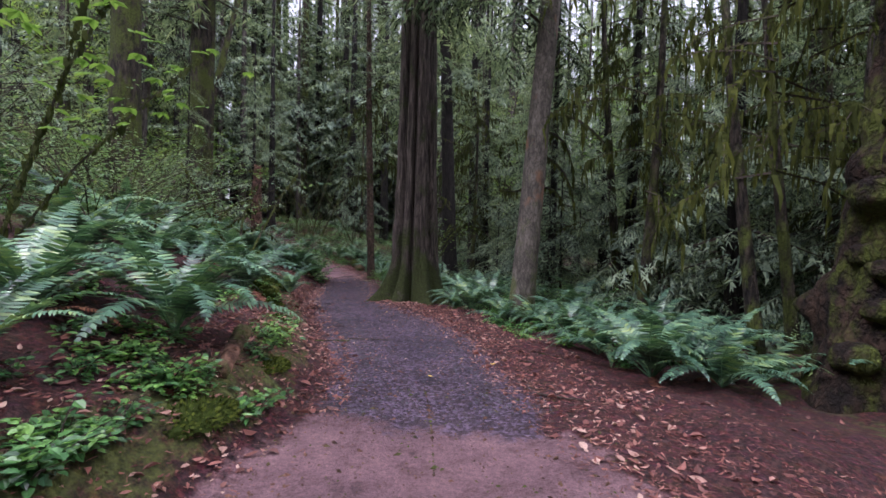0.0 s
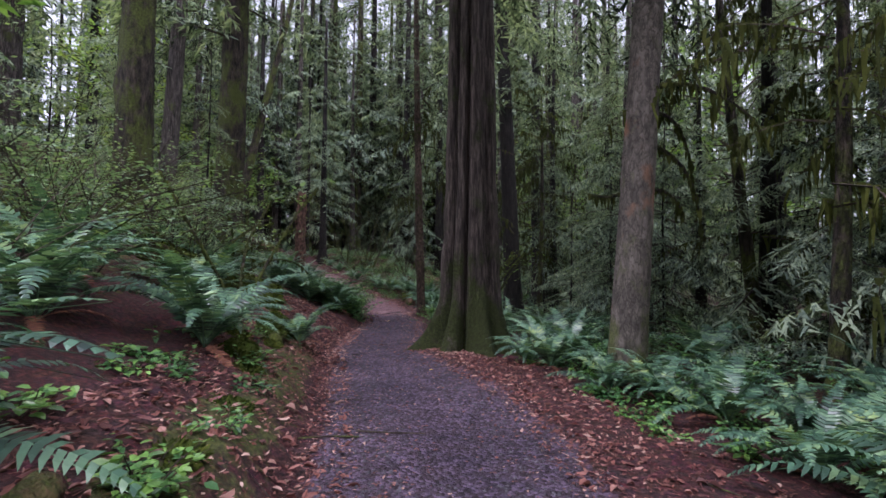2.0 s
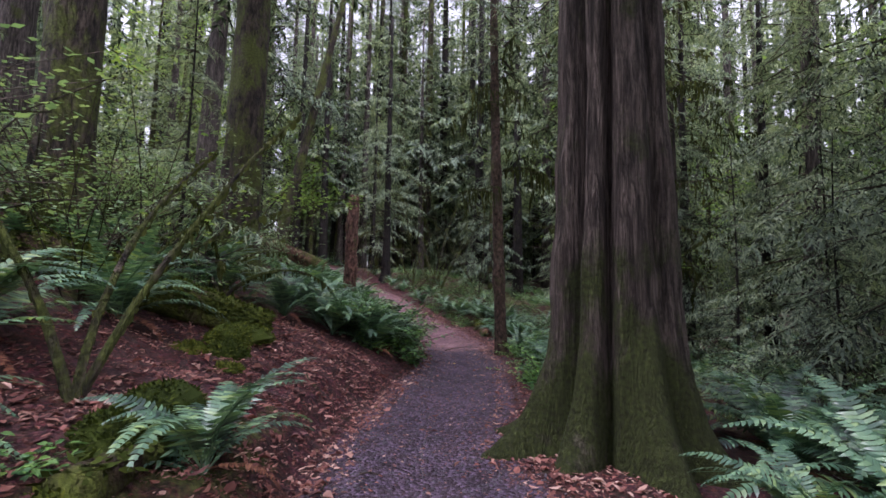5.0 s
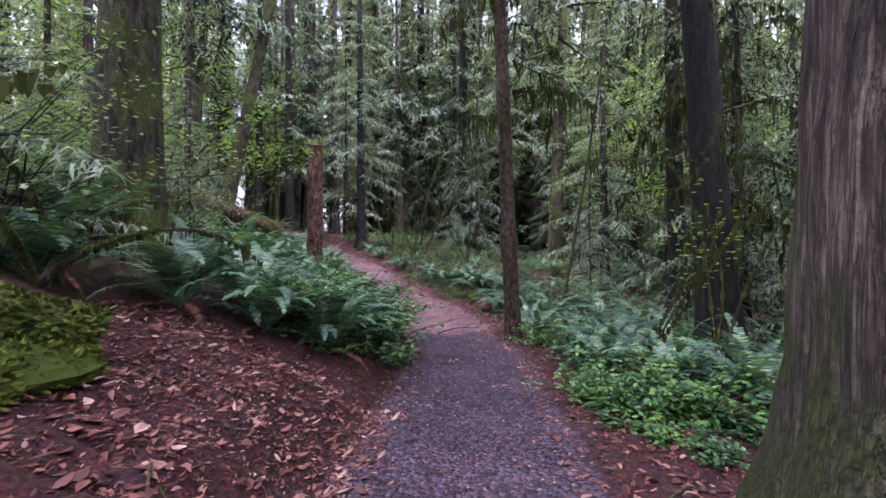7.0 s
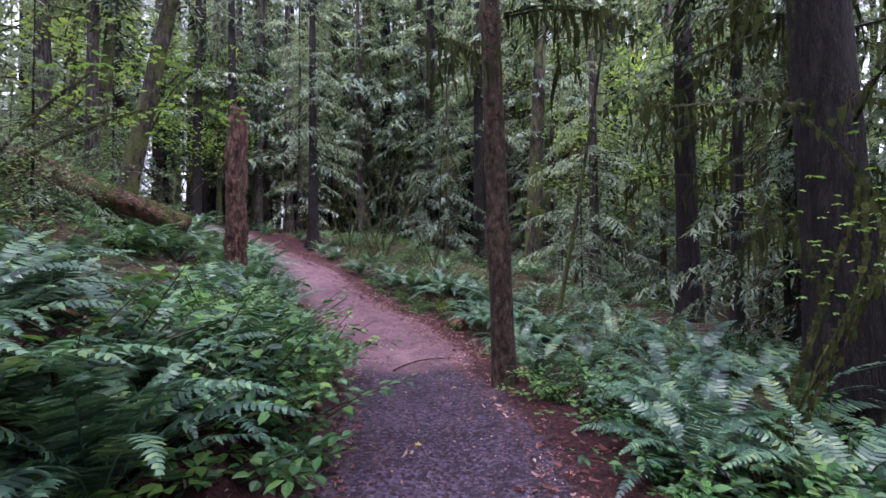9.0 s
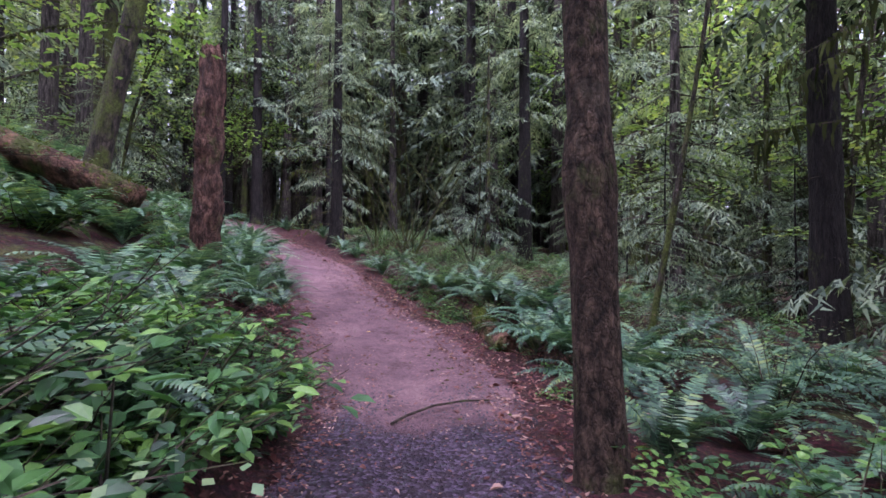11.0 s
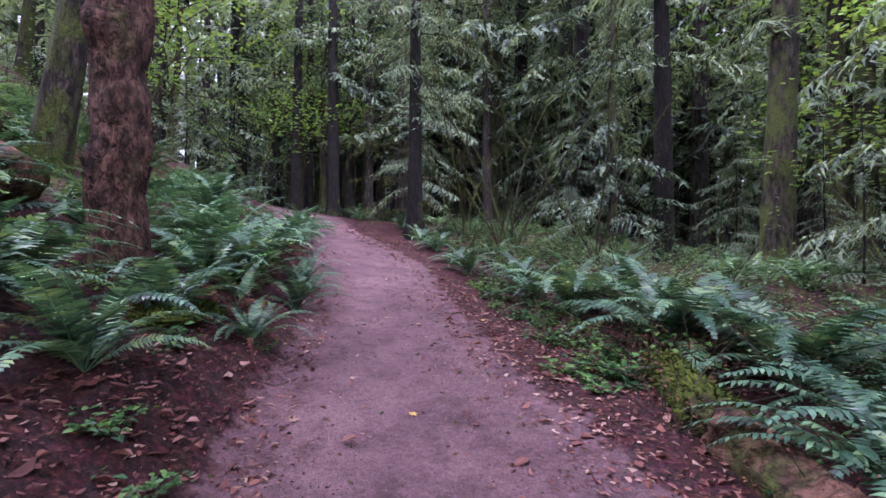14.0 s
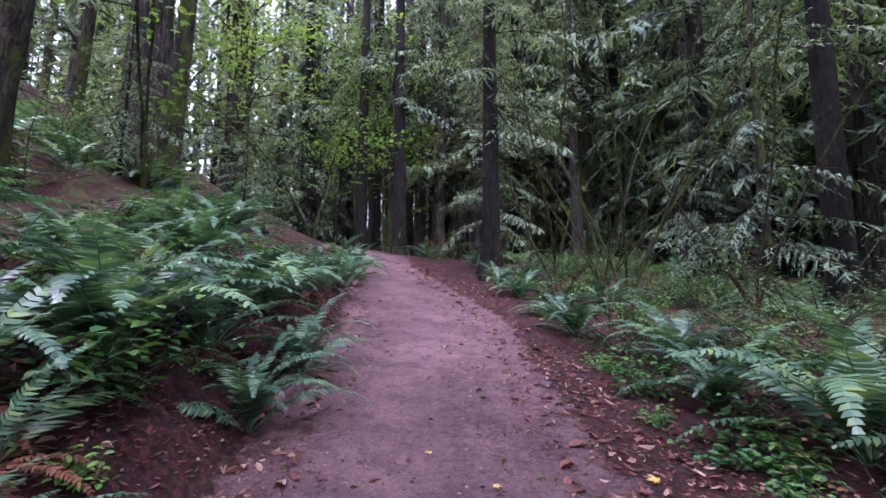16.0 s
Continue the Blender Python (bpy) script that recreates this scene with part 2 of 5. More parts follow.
# ---- shapes ----
class Geo:
    """Points and faces gathered for one mesh."""
    def __init__(self):
        self.v, self.f, self.n = [], [], 0

    def add(self, verts, faces, m=None):
        verts = np.asarray(verts, float)
        if m is not None:
            a = np.array(m)
            verts = verts @ a[:3, :3].T + a[:3, 3]
        self.v.append(verts)
        self.f.extend([tuple(i + self.n for i in f) for f in faces])
        self.n += len(verts)
        return self

    def merge(self, other, m=None):
        return self.add(np.concatenate(other.v), other.f, m)

    def mesh(self, name, mat, smooth_faces=False):
        me = bpy.data.meshes.new(name)
        me.from_pydata(np.concatenate(self.v).tolist(), [], self.f)
        me.materials.append(mat)
        if smooth_faces:
            me.polygons.foreach_set("use_smooth", [True] * len(me.polygons))
        return me


def part(name, geo, mat, parent, label="", smooth_faces=False):
    """One mesh object under a thing; geo may be a mesh that others share."""
    me = geo if isinstance(geo, bpy.types.Mesh) else geo.mesh(name, mat, smooth_faces)
    ob = new(name, me)
    ob.parent = parent
    if name in ("branchwork", "hanging_moss", "fronds", "leaves"):
        tagged(ob, kind="stuff")
    return tagged(ob, label) if label else ob


def tube(points, radii, sides=6, cap=True):
    g = Geo()
    points = [Vector(p) for p in points]
    rows = []
    for i, p in enumerate(points):
        d = (points[min(i + 1, len(points) - 1)] - points[max(i - 1, 0)]).normalized()
        u = d.cross(Vector((0.31, 0.2, 0.93))).normalized()
        w = d.cross(u)
        for k in range(sides):
            a = math.tau * k / sides
            rows.append(p + (u * math.cos(a) + w * math.sin(a)) * radii[i])
    faces = [(i * sides + k, i * sides + (k + 1) % sides, (i + 1) * sides + (k + 1) % sides, (i + 1) * sides + k)
             for i in range(len(points) - 1) for k in range(sides)]
    if cap:
        faces += [tuple(range(sides))[::-1], tuple(range(len(rows) - sides, len(rows)))]
    g.add([tuple(r) for r in rows], faces)
    return g


def trunk_geo(height, r0, r1, flare=0.5, flare_high=0.6, lobes=0.0, rough=0.06, lean=(0, 0), bow=0.2, sides=20, steps=26, seed=0, knots=0, jagged=0.0, grooves=(), roots=()):
    """A tapered trunk with a flared foot, ribs and an uneven skin."""
    rnd = random.Random(seed)
    ph = [rnd.uniform(0, 6.3) for _ in range(8)]
    ks = [(rnd.uniform(0.8, height * 0.8), rnd.uniform(0, 6.3), rnd.uniform(0.15, 0.4)) for _ in range(knots)]
    verts, faces = [], []
    for i in range(steps + 1):
        u = (i / steps) ** 1.5
        z = -0.35 + u * (height + 0.35)
        h = max(z, 0)
        base = r0 + (r1 - r0) * h / height
        cx = lean[0] * h / height + bow * math.sin(2.6 * h / height + ph[0]) - bow * math.sin(ph[0])
        cy = lean[1] * h / height + bow * math.sin(2.1 * h / height + ph[1]) - bow * math.sin(ph[1])
        for k in range(sides):
            a = math.tau * k / sides
            foot = flare * math.exp(-h / flare_high)
            rib = lobes * (0.35 + 0.65 * math.exp(-h / 2.2)) * (math.sin(3 * a + ph[2] + 0.1 * h) + 0.7 * math.sin(5 * a + ph[3] - 0.08 * h) + 0.4 * math.sin(9 * a + ph[4]))
            n = noise.noise(Vector((math.cos(a) * 1.7 + ph[5], math.sin(a) * 1.7, h * 1.4))) * rough
            n += noise.noise(Vector((math.cos(a) * 5 + ph[6], math.sin(a) * 5, h * 4))) * rough * 0.5
            r = base * (1 + foot * (1 + 0.8 * math.sin(4 * a + ph[7]) * 0.6) + rib + n)
            for az, deep, wide in grooves:
                gap = math.atan2(math.sin(a - az - 0.03 * h), math.cos(a - az - 0.03 * h))
                r *= 1 - deep * math.exp(-(gap / wide) ** 2)
            for az, reach, wide in roots:
                gap = math.atan2(math.sin(a - az), math.cos(a - az))
                r += reach * math.exp(-h / 0.28) * math.exp(-(gap / wide) ** 2)
            for kz, ka, kr in ks:
                d = math.hypot((h - kz) / kr, (math.sin((a - ka) / 2) * 2 * r0) / kr)
                r += 0.28 * r0 * max(0, 1 - d) ** 0.5 if d < 1 else 0
            top = jagged * rnd.uniform(-1, 1) * (0.9 if i == steps else 0)
            verts.append((cx + r * math.cos(a), cy + r * math.sin(a), z + top))
    for i in range(steps):
        for k in range(sides):
            faces.append((i * sides + k, i * sides + (k + 1) % sides, (i + 1) * sides + (k + 1) % sides, (i + 1) * sides + k))
    faces.append(tuple(range(steps * sides, (steps + 1) * sides)))
    return Geo().add(verts, faces)


def frond_geo(length, rise, fall, pairs=32, width=0.15, seed=0, ragged=0.0, plain=False):
    """A sword fern frond along x: an arched midrib with close-set leaflets."""
    rnd = random.Random(seed)
    g = Geo()
    n = pairs + 5
    pts, x, z, twist = [], 0.0, 0.0, rnd.uniform(-0.12, 0.12)
    for i in range(n + 1):
        s = i / n
        a = radians(rise - (rise + fall) * s ** 1.35)
        pts.append(Vector((x, twist * length * s * s, z)))
        x += math.cos(a) * length / n
        z += math.sin(a) * length / n
    g.merge(tube([pts[0], pts[n // 3], pts[2 * n // 3], pts[n]], [0.006 * length, 0.005 * length, 0.003 * length, 0.001], 3, False))
    step = length / n
    for i in range(4, n):
        s = i / n
        reach = length * width * min(1, ((s - 0.08) / 0.16)) * min(1, (1.02 - s) / 0.55) ** 0.8
        d = (pts[i + 1] - pts[i]).normalized()
        up = Vector((-d.z, 0, d.x))
        for side in (-1, 1):
            if rnd.random() < ragged:
                continue
            out = (Vector((0, side, 0)) + d * rnd.uniform(0.18, 0.38) + up * rnd.uniform(-0.28, 0.1)).normalized()
            tip = pts[i] + out * reach * rnd.uniform(0.9, 1.08) - up * reach * 0.1
            if plain:
                g.add([pts[i] - d * step * 0.5, pts[i] + d * step * 0.5, tip], [(0, 1, 2)])
                continue
            w, mid = d * step * 0.46, pts[i] + out * reach * 0.6
            g.add([pts[i] - w * 0.8, pts[i] + w, mid + w * 0.85, mid - w * 0.75, tip + d * step * 0.3], [(0, 1, 2, 3), (3, 2, 4)])
    return g


def kite(g, p, d, n, length, width):
    side = d.cross(n).normalized() * width * 0.5
    m = p + d * length * 0.45
    g.add([p, m - side, p + d * length, m + side], [(0, 1, 2, 3)])


def needle(g, p, d, n, length, width):
    side = d.cross(n).normalized() * width * 0.6
    g.add([p + side, p - side, p + d * length], [(0, 1, 2)])


def spray_geo(length, pairs, bits, droop, seed, wide=0.42, leaf=(0.1, 0.035)):
    """A flat drooping conifer bough along x, with side twigs of needles."""
    rnd = random.Random(seed)
    g = Geo()
    for i in range(pairs):
        s = (i + 0.6) / pairs
        p = Vector((length * s, 0, -droop * length * s * s))
        t = Vector((1, 0, -2 * droop * s)).normalized()
        for side in (-1, 1):
            reach = length * wide * (1 - 0.75 * s) * min(1, 0.35 + 2.5 * s) * rnd.uniform(0.3, 1.25)
            d = (t * rnd.uniform(0.3, 1.3) + Vector((0, side, -rnd.uniform(0.0, 0.9)))).normalized()
            n = d.cross(Vector((0, 0, 1))).cross(d).normalized()
            for b in range(bits):
                q = p + d * reach * (b + 0.2) / bits + Vector((0, 0, -0.18 * reach * (b / bits) ** 2))
                turn = (b % 2 * 2 - 1) * rnd.uniform(0.25, 0.7)
                dd = (d + t * turn * 1.1 + Vector((rnd.uniform(-.45, .45), rnd.uniform(-.45, .45), rnd.uniform(-.6, .15)))).normalized()
                nn = (n + Vector((rnd.uniform(-.5, .5), rnd.uniform(-.5, .5), 0))).normalized()
                needle(g, q, dd, nn, leaf[0] * rnd.uniform(0.7, 1.4), leaf[1] * rnd.uniform(0.7, 1.3))
    return g


def crown_geo(low, high, reach, boughs, seed, bough_kinds, tip=0.35, gaps=0.15):
    """A conifer's boughs about an upright axis; and the bare limbs that carry them."""
    rnd = random.Random(seed)
    g, limbs = Geo(), Geo()
    for i in range(boughs):
        s = (i + rnd.random()) / boughs
        if rnd.random() < gaps:
            continue
        z = low + (high - low) * s
        size = reach * (1 - (1 - tip) * s) * rnd.uniform(0.55, 1.15)
        a = rnd.uniform(0, math.tau)
        m = Matrix.Translation((0, 0, z)) @ Euler((rnd.uniform(-.25, .25), rnd.uniform(-0.1, 0.28), a)).to_matrix().to_4x4() @ Matrix.Diagonal((size, size, size, 1))
        g.merge(rnd.choice(bough_kinds), m)
        e = m @ Vector((0.7, 0, -0.1))
        limbs.merge(tube([(0, 0, z), tuple(e)], [0.014 * size + 0.006, 0.003], 3, False))
    return g, limbs


def limb_line(start, az, length, rise, sag, rnd, n=6, wobble=0.08):
    pts, p, el = [], Vector(start), rise
    for i in range(n + 1):
        pts.append(p.copy())
        az += rnd.uniform(-wobble, wobble) * 3
        el += sag / n + rnd.uniform(-wobble, wobble)
        p = p + Vector((math.cos(az) * math.cos(el), math.sin(az) * math.cos(el), math.sin(el))) * length / n
    return pts


def dead_limbs_geo(low, high, count, reach, seed, rise=(-0.3, 0.2), sag=-0.5, thick=0.018, twigs=3):
    rnd = random.Random(seed)
    g = Geo()
    lines = []
    for i in range(count):
        z = rnd.uniform(low, high)
        l = reach * rnd.uniform(0.4, 1.1)
        pts = limb_line((0, 0, z), rnd.uniform(0, math.tau), l, rnd.uniform(*rise), sag * rnd.uniform(0.3, 1.3), rnd)
        g.merge(tube(pts[::2], [thick * (1.1 - 0.9 * k / 6) for k in (0, 2, 4, 6)], 3, False))
        lines.append(pts)
        for _ in range(twigs):
            k = rnd.randint(2, 5)
            d = pts[k] - pts[k - 1]
            tp = limb_line(pts[k], math.atan2(d.y, d.x) + rnd.choice((-1, 1)) * rnd.uniform(0.5, 1.1), l * rnd.uniform(0.2, 0.45), rnd.uniform(-0.6, 0.2), sag, rnd, 4)
            g.merge(tube(tp[::2], [thick * 0.45, thick * 0.28, thick * 0.1], 3, False))
            lines.append(tp)
    return g, lines


def moss_geo(lines, seed, long=0.3, step=0.07, fat=0.03):
    """Moss that wraps and hangs from limbs."""
    rnd = random.Random(seed)
    g = Geo()
    for pts in lines:
        for a, b in zip(pts[:-1], pts[1:]):
            n = max(1, int((b - a).length / step))
            for i in range(n):
                p = a.lerp(b, (i + rnd.random()) / n)
                az = rnd.uniform(0, math.tau)
                side = Vector((math.cos(az), math.sin(az), 0))
                down = long * rnd.random() ** 2.2 + 0.04
                w = fat * rnd.uniform(0.5, 1.3)
                sway = Vector((rnd.uniform(-.2, .2), rnd.uniform(-.2, .2), 0)) * down
                g.add([p + Vector((0, 0, 0.015)) - side * w, p + Vector((0, 0, 0.02)) + side * w, p + side * w * 0.7 - Vector((0, 0, down * 0.5)) + sway, p - Vector((0, 0, down)) + sway, p - side * w * 0.7 - Vector((0, 0, down * 0.55)) + sway],
                      [(0, 1, 2, 4), (4, 2, 3)])
    return g


def oval_leaf(g, p, d, n, length, width, fold=0.12):
    side = d.cross(n).normalized()
    up = side.cross(d)
    a, b = p + d * length * 0.3, p + d * length * 0.68
    g.add([p, a + side * width * 0.48 + up * fold * width, b + side * width * 0.4 + up * fold * width, p + d * length - up * fold * length * 0.6,
           b - side * width * 0.4 + up * fold * width, a - side * width * 0.48 + up * fold * width], [(0, 1, 2, 3), (0, 3, 4, 5)])


def shrub_geo(height, spread, stems, leaves, leaf, seed, flat=0.4):
    """A leafy shrub: its stems and its leaves."""
    rnd = random.Random(seed)
    st, lv = Geo(), Geo()
    for i in range(stems):
        az = rnd.uniform(0, math.tau)
        pts = limb_line((rnd.uniform(-.1, .1), rnd.uniform(-.1, .1), -0.05), az, height * rnd.uniform(0.8, 1.3), rnd.uniform(0.6, 1.35), -0.6, rnd, 6)
        st.merge(tube(pts[::3], [0.008, 0.005, 0.002], 3, False))
        for k in range(leaves):
            u = rnd.uniform(0.18, 1) * 5.99
            p = pts[int(u)].lerp(pts[int(u) + 1], u % 1)
            a = rnd.uniform(0, math.tau)
            d = Vector((math.cos(a), math.sin(a), rnd.uniform(-0.5, 0.35))).normalized()
            p = p + d * rnd.uniform(0.0, spread * 0.25)
            (oval_leaf if leaf > 0.06 else kite)(lv, p, d, Vector((rnd.uniform(-flat, flat), rnd.uniform(-flat, flat), 1)).normalized(), leaf * rnd.uniform(0.6, 1.25), leaf * 0.62 * rnd.uniform(0.8, 1.2))
    return st, lv


def maple_leaf_geo(size, seed=0):
    rnd = random.Random(seed)
    pts = [(0, -0.1)]
    for ang, r in ((-150, .42), (-118, .3), (-95, .62), (-75, .34), (-42, .85), (-20, .45), (0, 1.0), (20, .45), (42, .85), (75, .34), (95, .62), (118, .3), (150, .42)):
        pts.append((math.sin(radians(ang)) * r, math.cos(radians(ang)) * r))
    v = [(0, 0.15, 0.0)] + [(x * size * 0.5, y * size * 0.5, (rnd.uniform(-0.03, 0.1) + 0.12 * (x * x + y * y)) * size * 0.5) for x, y in pts]
    v[0] = (0, 0.05 * size, 0)
    n = len(pts)
    return Geo().add(v, [(0, 1 + i, 1 + (i + 1) % n) for i in range(n)])


# ---- the lie of the land ----
# the trail's middle line: x, y, height, half width
TRAIL = [(0.6, -6.0, 0.10, 1.6), (0.1, 0.0, 0.06, 1.5), (-0.1, 4.0, 0.0, 1.0), (-0.6, 6.5, -0.05, 1.1), (-1.4, 8.6, -0.1, 1.05),
         (-2.3, 10.6, -0.14, 0.85), (-2.65, 12.7, -0.19, 0.95), (-2.95, 14.2, -0.23, 0.92), (-3.35, 16.2, -0.29, 1.0),
         (-4.05, 18.3, -0.42, 1.0), (-4.7, 19.9, -0.43, 1.05), (-5.7, 21.4, -0.26, 1.1), (-6.6, 22.5, -0.11, 1.0),
         (-7.5, 23.7, 0.04, 1.0), (-8.8, 25.2, 0.3, 1.1), (-10.2, 27.0, 0.68, 1.1), (-12.7, 28.9, 1.28, 1.1),
         (-15.0, 30.6, 1.8, 1.1), (-18.0, 32.7, 2.55, 1.15), (-24.0, 33.0, 3.6, 1.2), (-34.0, 33.0, 5.4, 1.2)]


def smooth(a, b, v):
    v = np.clip((v - a) / (b - a), 0, 1)
    return v * v * (3 - 2 * v)


def line_points():
    pts = np.array(TRAIL)
    rows = []
    for i in range(len(pts) - 1):
        p0, p1, p2, p3 = pts[max(i - 1, 0)], pts[i], pts[i + 1], pts[min(i + 2, len(pts) - 1)]
        for k in range(8):
            u = k / 8
            rows.append(0.5 * (2 * p1 + (p2 - p0) * u + (2 * p0 - 5 * p1 + 4 * p2 - p3) * u * u + (3 * p1 - p0 - 3 * p2 + p3) * u ** 3))
    return np.array(rows)


LINE = line_points()


def trail_at(x, y):
    """Signed way off the trail's middle (left is plus), the trail's height and its half width there."""
    x, y = np.atleast_1d(np.asarray(x, float)), np.atleast_1d(np.asarray(y, float))
    a, b = LINE[:-1], LINE[1:]
    if x.size == 1:
        d = b[:, :2] - a[:, :2]
        u = np.clip(((x - a[:, 0]) * d[:, 0] + (y - a[:, 1]) * d[:, 1]) / (d * d).sum(1), 0, 1)
        ox, oy = x - a[:, 0] - u * d[:, 0], y - a[:, 1] - u * d[:, 1]
        way = np.hypot(ox, oy)
        i = int(np.argmin(way))
        sign = 1.0 if d[i, 0] * oy[i] - d[i, 1] * ox[i] > 0 else -1.0
        c = a[i] + u[i] * (b[i] - a[i])
        return np.array([sign * way[i]]), np.array([c[2]]), np.array([c[3]])
    best = np.full(x.shape, 1e9)
    side, high, half = np.zeros_like(x), np.zeros_like(x), np.ones_like(x)
    for p, q in zip(a, b):
        d = q[:2] - p[:2]
        u = np.clip(((x - p[0]) * d[0] + (y - p[1]) * d[1]) / (d @ d), 0, 1)
        ox, oy = x - p[0] - u * d[0], y - p[1] - u * d[1]
        way = np.hypot(ox, oy)
        near = way < best
        best = np.where(near, way, best)
        side = np.where(near, np.where(d[0] * oy - d[1] * ox > 0, way, -way), side)
        high = np.where(near, p[2] + u * (q[2] - p[2]), high)
        half = np.where(near, p[3] + u * (q[3] - p[3]), half)
    return side, high, half


def swell(x, y, size):
    x, y = x / size, y / size
    return (np.sin(1.7 * x + 0.6 * y + 1.1) + np.sin(-0.9 * x + 1.9 * y + 2.3) + np.sin(2.9 * x - 1.3 * y) * 0.6 + np.sin(1.1 * x + 3.3 * y + 4) * 0.5) / 3


def ground_height(x, y):
    x, y = np.atleast_1d(np.asarray(x, float)), np.atleast_1d(np.asarray(y, float))
    side, high, half = trail_at(x, y)
    off = np.abs(side) - half
    left = 0.3 * smooth(-0.05, 0.45, off) + 0.42 * np.clip(off - 0.3, 0, 8) + 0.1 * np.clip(off - 8.3, 0, 60)
    right = 0.02 - 0.05 * smooth(0.2, 1.2, off) - 0.022 * np.clip(off, 0, 60)
    rise = np.where(side > 0, left, right) * (off > -0.05)
    rough = smooth(0.0, 1.2, off)
    z = high + rise + rough * (0.10 * swell(x, y, 0.9) + 0.05 * swell(x + 7, y, 0.35))
    z += (side > 0) * smooth(0.0, 0.2, off) * (1 - smooth(0.6, 1.6, off)) * 0.05 * swell(x, y + 3, 0.16)
    z += 0.012 * swell(x, y, 0.25) - 0.03 * (1 - smooth(0.0, 0.3, np.abs(side) / np.maximum(half, 0.1) - 0.2))
    return z


def foot(x, y, sink=0.0):
    return float(ground_height(x, y)[0]) - sink


# ---- the ground, one sheet to the horizon ----
def axis(a, b, step, far):
    inner = np.arange(a, b + step / 2, step)
    out, d, p = [], step, 0.0
    while p < far:
        d *= 1.22
        p += d
        out.append(p)
    out = np.array(out)
    return np.concatenate([(a - out)[::-1], inner, b + out])


def build_ground():
    xs, ys = axis(-14.0, 5.5, 0.14, 420), axis(-2.5, 33.0, 0.14, 420)
    gx, gy = np.meshgrid(xs, ys)
    fx, fy = gx.ravel(), gy.ravel()
    z = ground_height(fx, fy)
    nx, ny = len(xs), len(ys)
    i, j = np.meshgrid(np.arange(nx - 1), np.arange(ny - 1))
    k = (j * nx + i).ravel()
    me = bpy.data.meshes.new("ground")
    me.from_pydata(np.stack([fx, fy, z], 1).tolist(), [], np.stack([k, k + 1, k + nx + 1, k + nx], 1).tolist())
    me.polygons.foreach_set("use_smooth", [True] * len(me.polygons))
    side, high, half = trail_at(fx, fy)
    off = np.abs(side) - half
    trail = 1 - smooth(-0.25, 0.3, off)
    uneven = fy + 0.35 * swell(fx, fy, 0.5) - 0.25 * np.abs(side)
    stony = smooth(2.7, 3.9, uneven) * (1 - smooth(17.6, 19.8, uneven))
    gravel = stony * (1 - smooth(-0.35, 0.15, off))
    trail = trail * (1 - stony * smooth(-0.5, -0.2, off))
    moss = 0.56 * smooth(-0.05, 0.25, off) * (1 - smooth(0.5, 1.1, off)) * (side > 0) * (1 - smooth(9, 12, fy)) + 0.45 * smooth(0.8, 3.0, off)
    for name, values in (("trail", trail), ("gravel", gravel), ("moss", moss)):
        me.attributes.new(name, "FLOAT", "POINT").data.foreach_set("value", values.astype(np.float32))
    me.materials.append(SOIL)
    return tagged(new("ground", me), "forest floor of needles, leaves and moss with a trodden trail", "ground", kind="structure")


build_ground()

# ---- trees ----
BOUGHS = [spray_geo(1.0, 17, 7, 0.18 + 0.06 * k, 40 + k, 0.45, (0.068, 0.0145)) for k in range(5)]
FINE_BOUGHS = [spray_geo(1.0, 20, 8, 0.16 + 0.05 * k, 60 + k, 0.42, (0.062, 0.0135)) for k in range(4)]
COARSE = [spray_geo(1.0, 12, 6, 0.2 + 0.07 * k, 80 + k, 0.42, (0.085, 0.026)) for k in range(5)]


SPARSE = [spray_geo(1.0, 9, 5, 0.2 + 0.07 * k, 90 + k, 0.45, (0.12, 0.036)) for k in range(5)]


def tree(name, x, y, geo, mat, label, category, group="", crown=None, limbs=None, moss=None, leaf_mat=None, turn=0, sink=0.1, trunk_name="trunk"):
    thing = new(name)
    thing.matrix_world = pose(x, y, foot(x, y, sink), 0, 0, turn)
    part(trunk_name, geo, mat, thing, smooth_faces=True)
    if limbs:
        part("branchwork", limbs, TWIG, thing)
    if crown:
        part("crown", crown, leaf_mat or HEMLOCK, thing)
    if moss:
        part("hanging_moss", moss, HANGING, thing, "tufts of green hanging moss")
    return tagged(thing, label, category, group)


# the great cedar beside the trail
g, l = crown_geo(7.8, 24, 4.4, 100, 1, BOUGHS)
tree("cedar_tree", -0.67, 11.3, trunk_geo(24, 0.54, 0.17, 0.52, 0.85, 0.045, 0.09, (-0.2, 0.3), 0.04, 110, 80, 3,
                                        grooves=[(-2.37, 0.42, 0.13), (-1.75, 0.3, 0.09), (-0.9, 0.16, 0.16), (0.3, 0.2, 0.2), (1.6, 0.25, 0.2), (2.9, 0.2, 0.12)],
                                        roots=[(2.95, 0.75, 0.26), (-2.55, 0.6, 0.22), (-2.0, 0.3, 0.2), (-1.2, 0.35, 0.2), (-0.4, 0.3, 0.2)]), CEDAR_BARK,
     "huge fluted cedar trunk with grey fibrous bark and mossy foot", "tree", crown=g, limbs=l)
# the pale trunk behind it
g, l = crown_geo(6.0, 20, 3.4, 90, 2, BOUGHS)
tree("fir_tree", 1.6, 9.12, trunk_geo(20, 0.245, 0.09, 0.12, 0.6, 0.02, 0.05, (1.4, 0.6), 0.04, 32, 44, 5), PALE_BARK,
     "pale smooth grey trunk with reddish scars among ferns", "tree", crown=g, limbs=l)
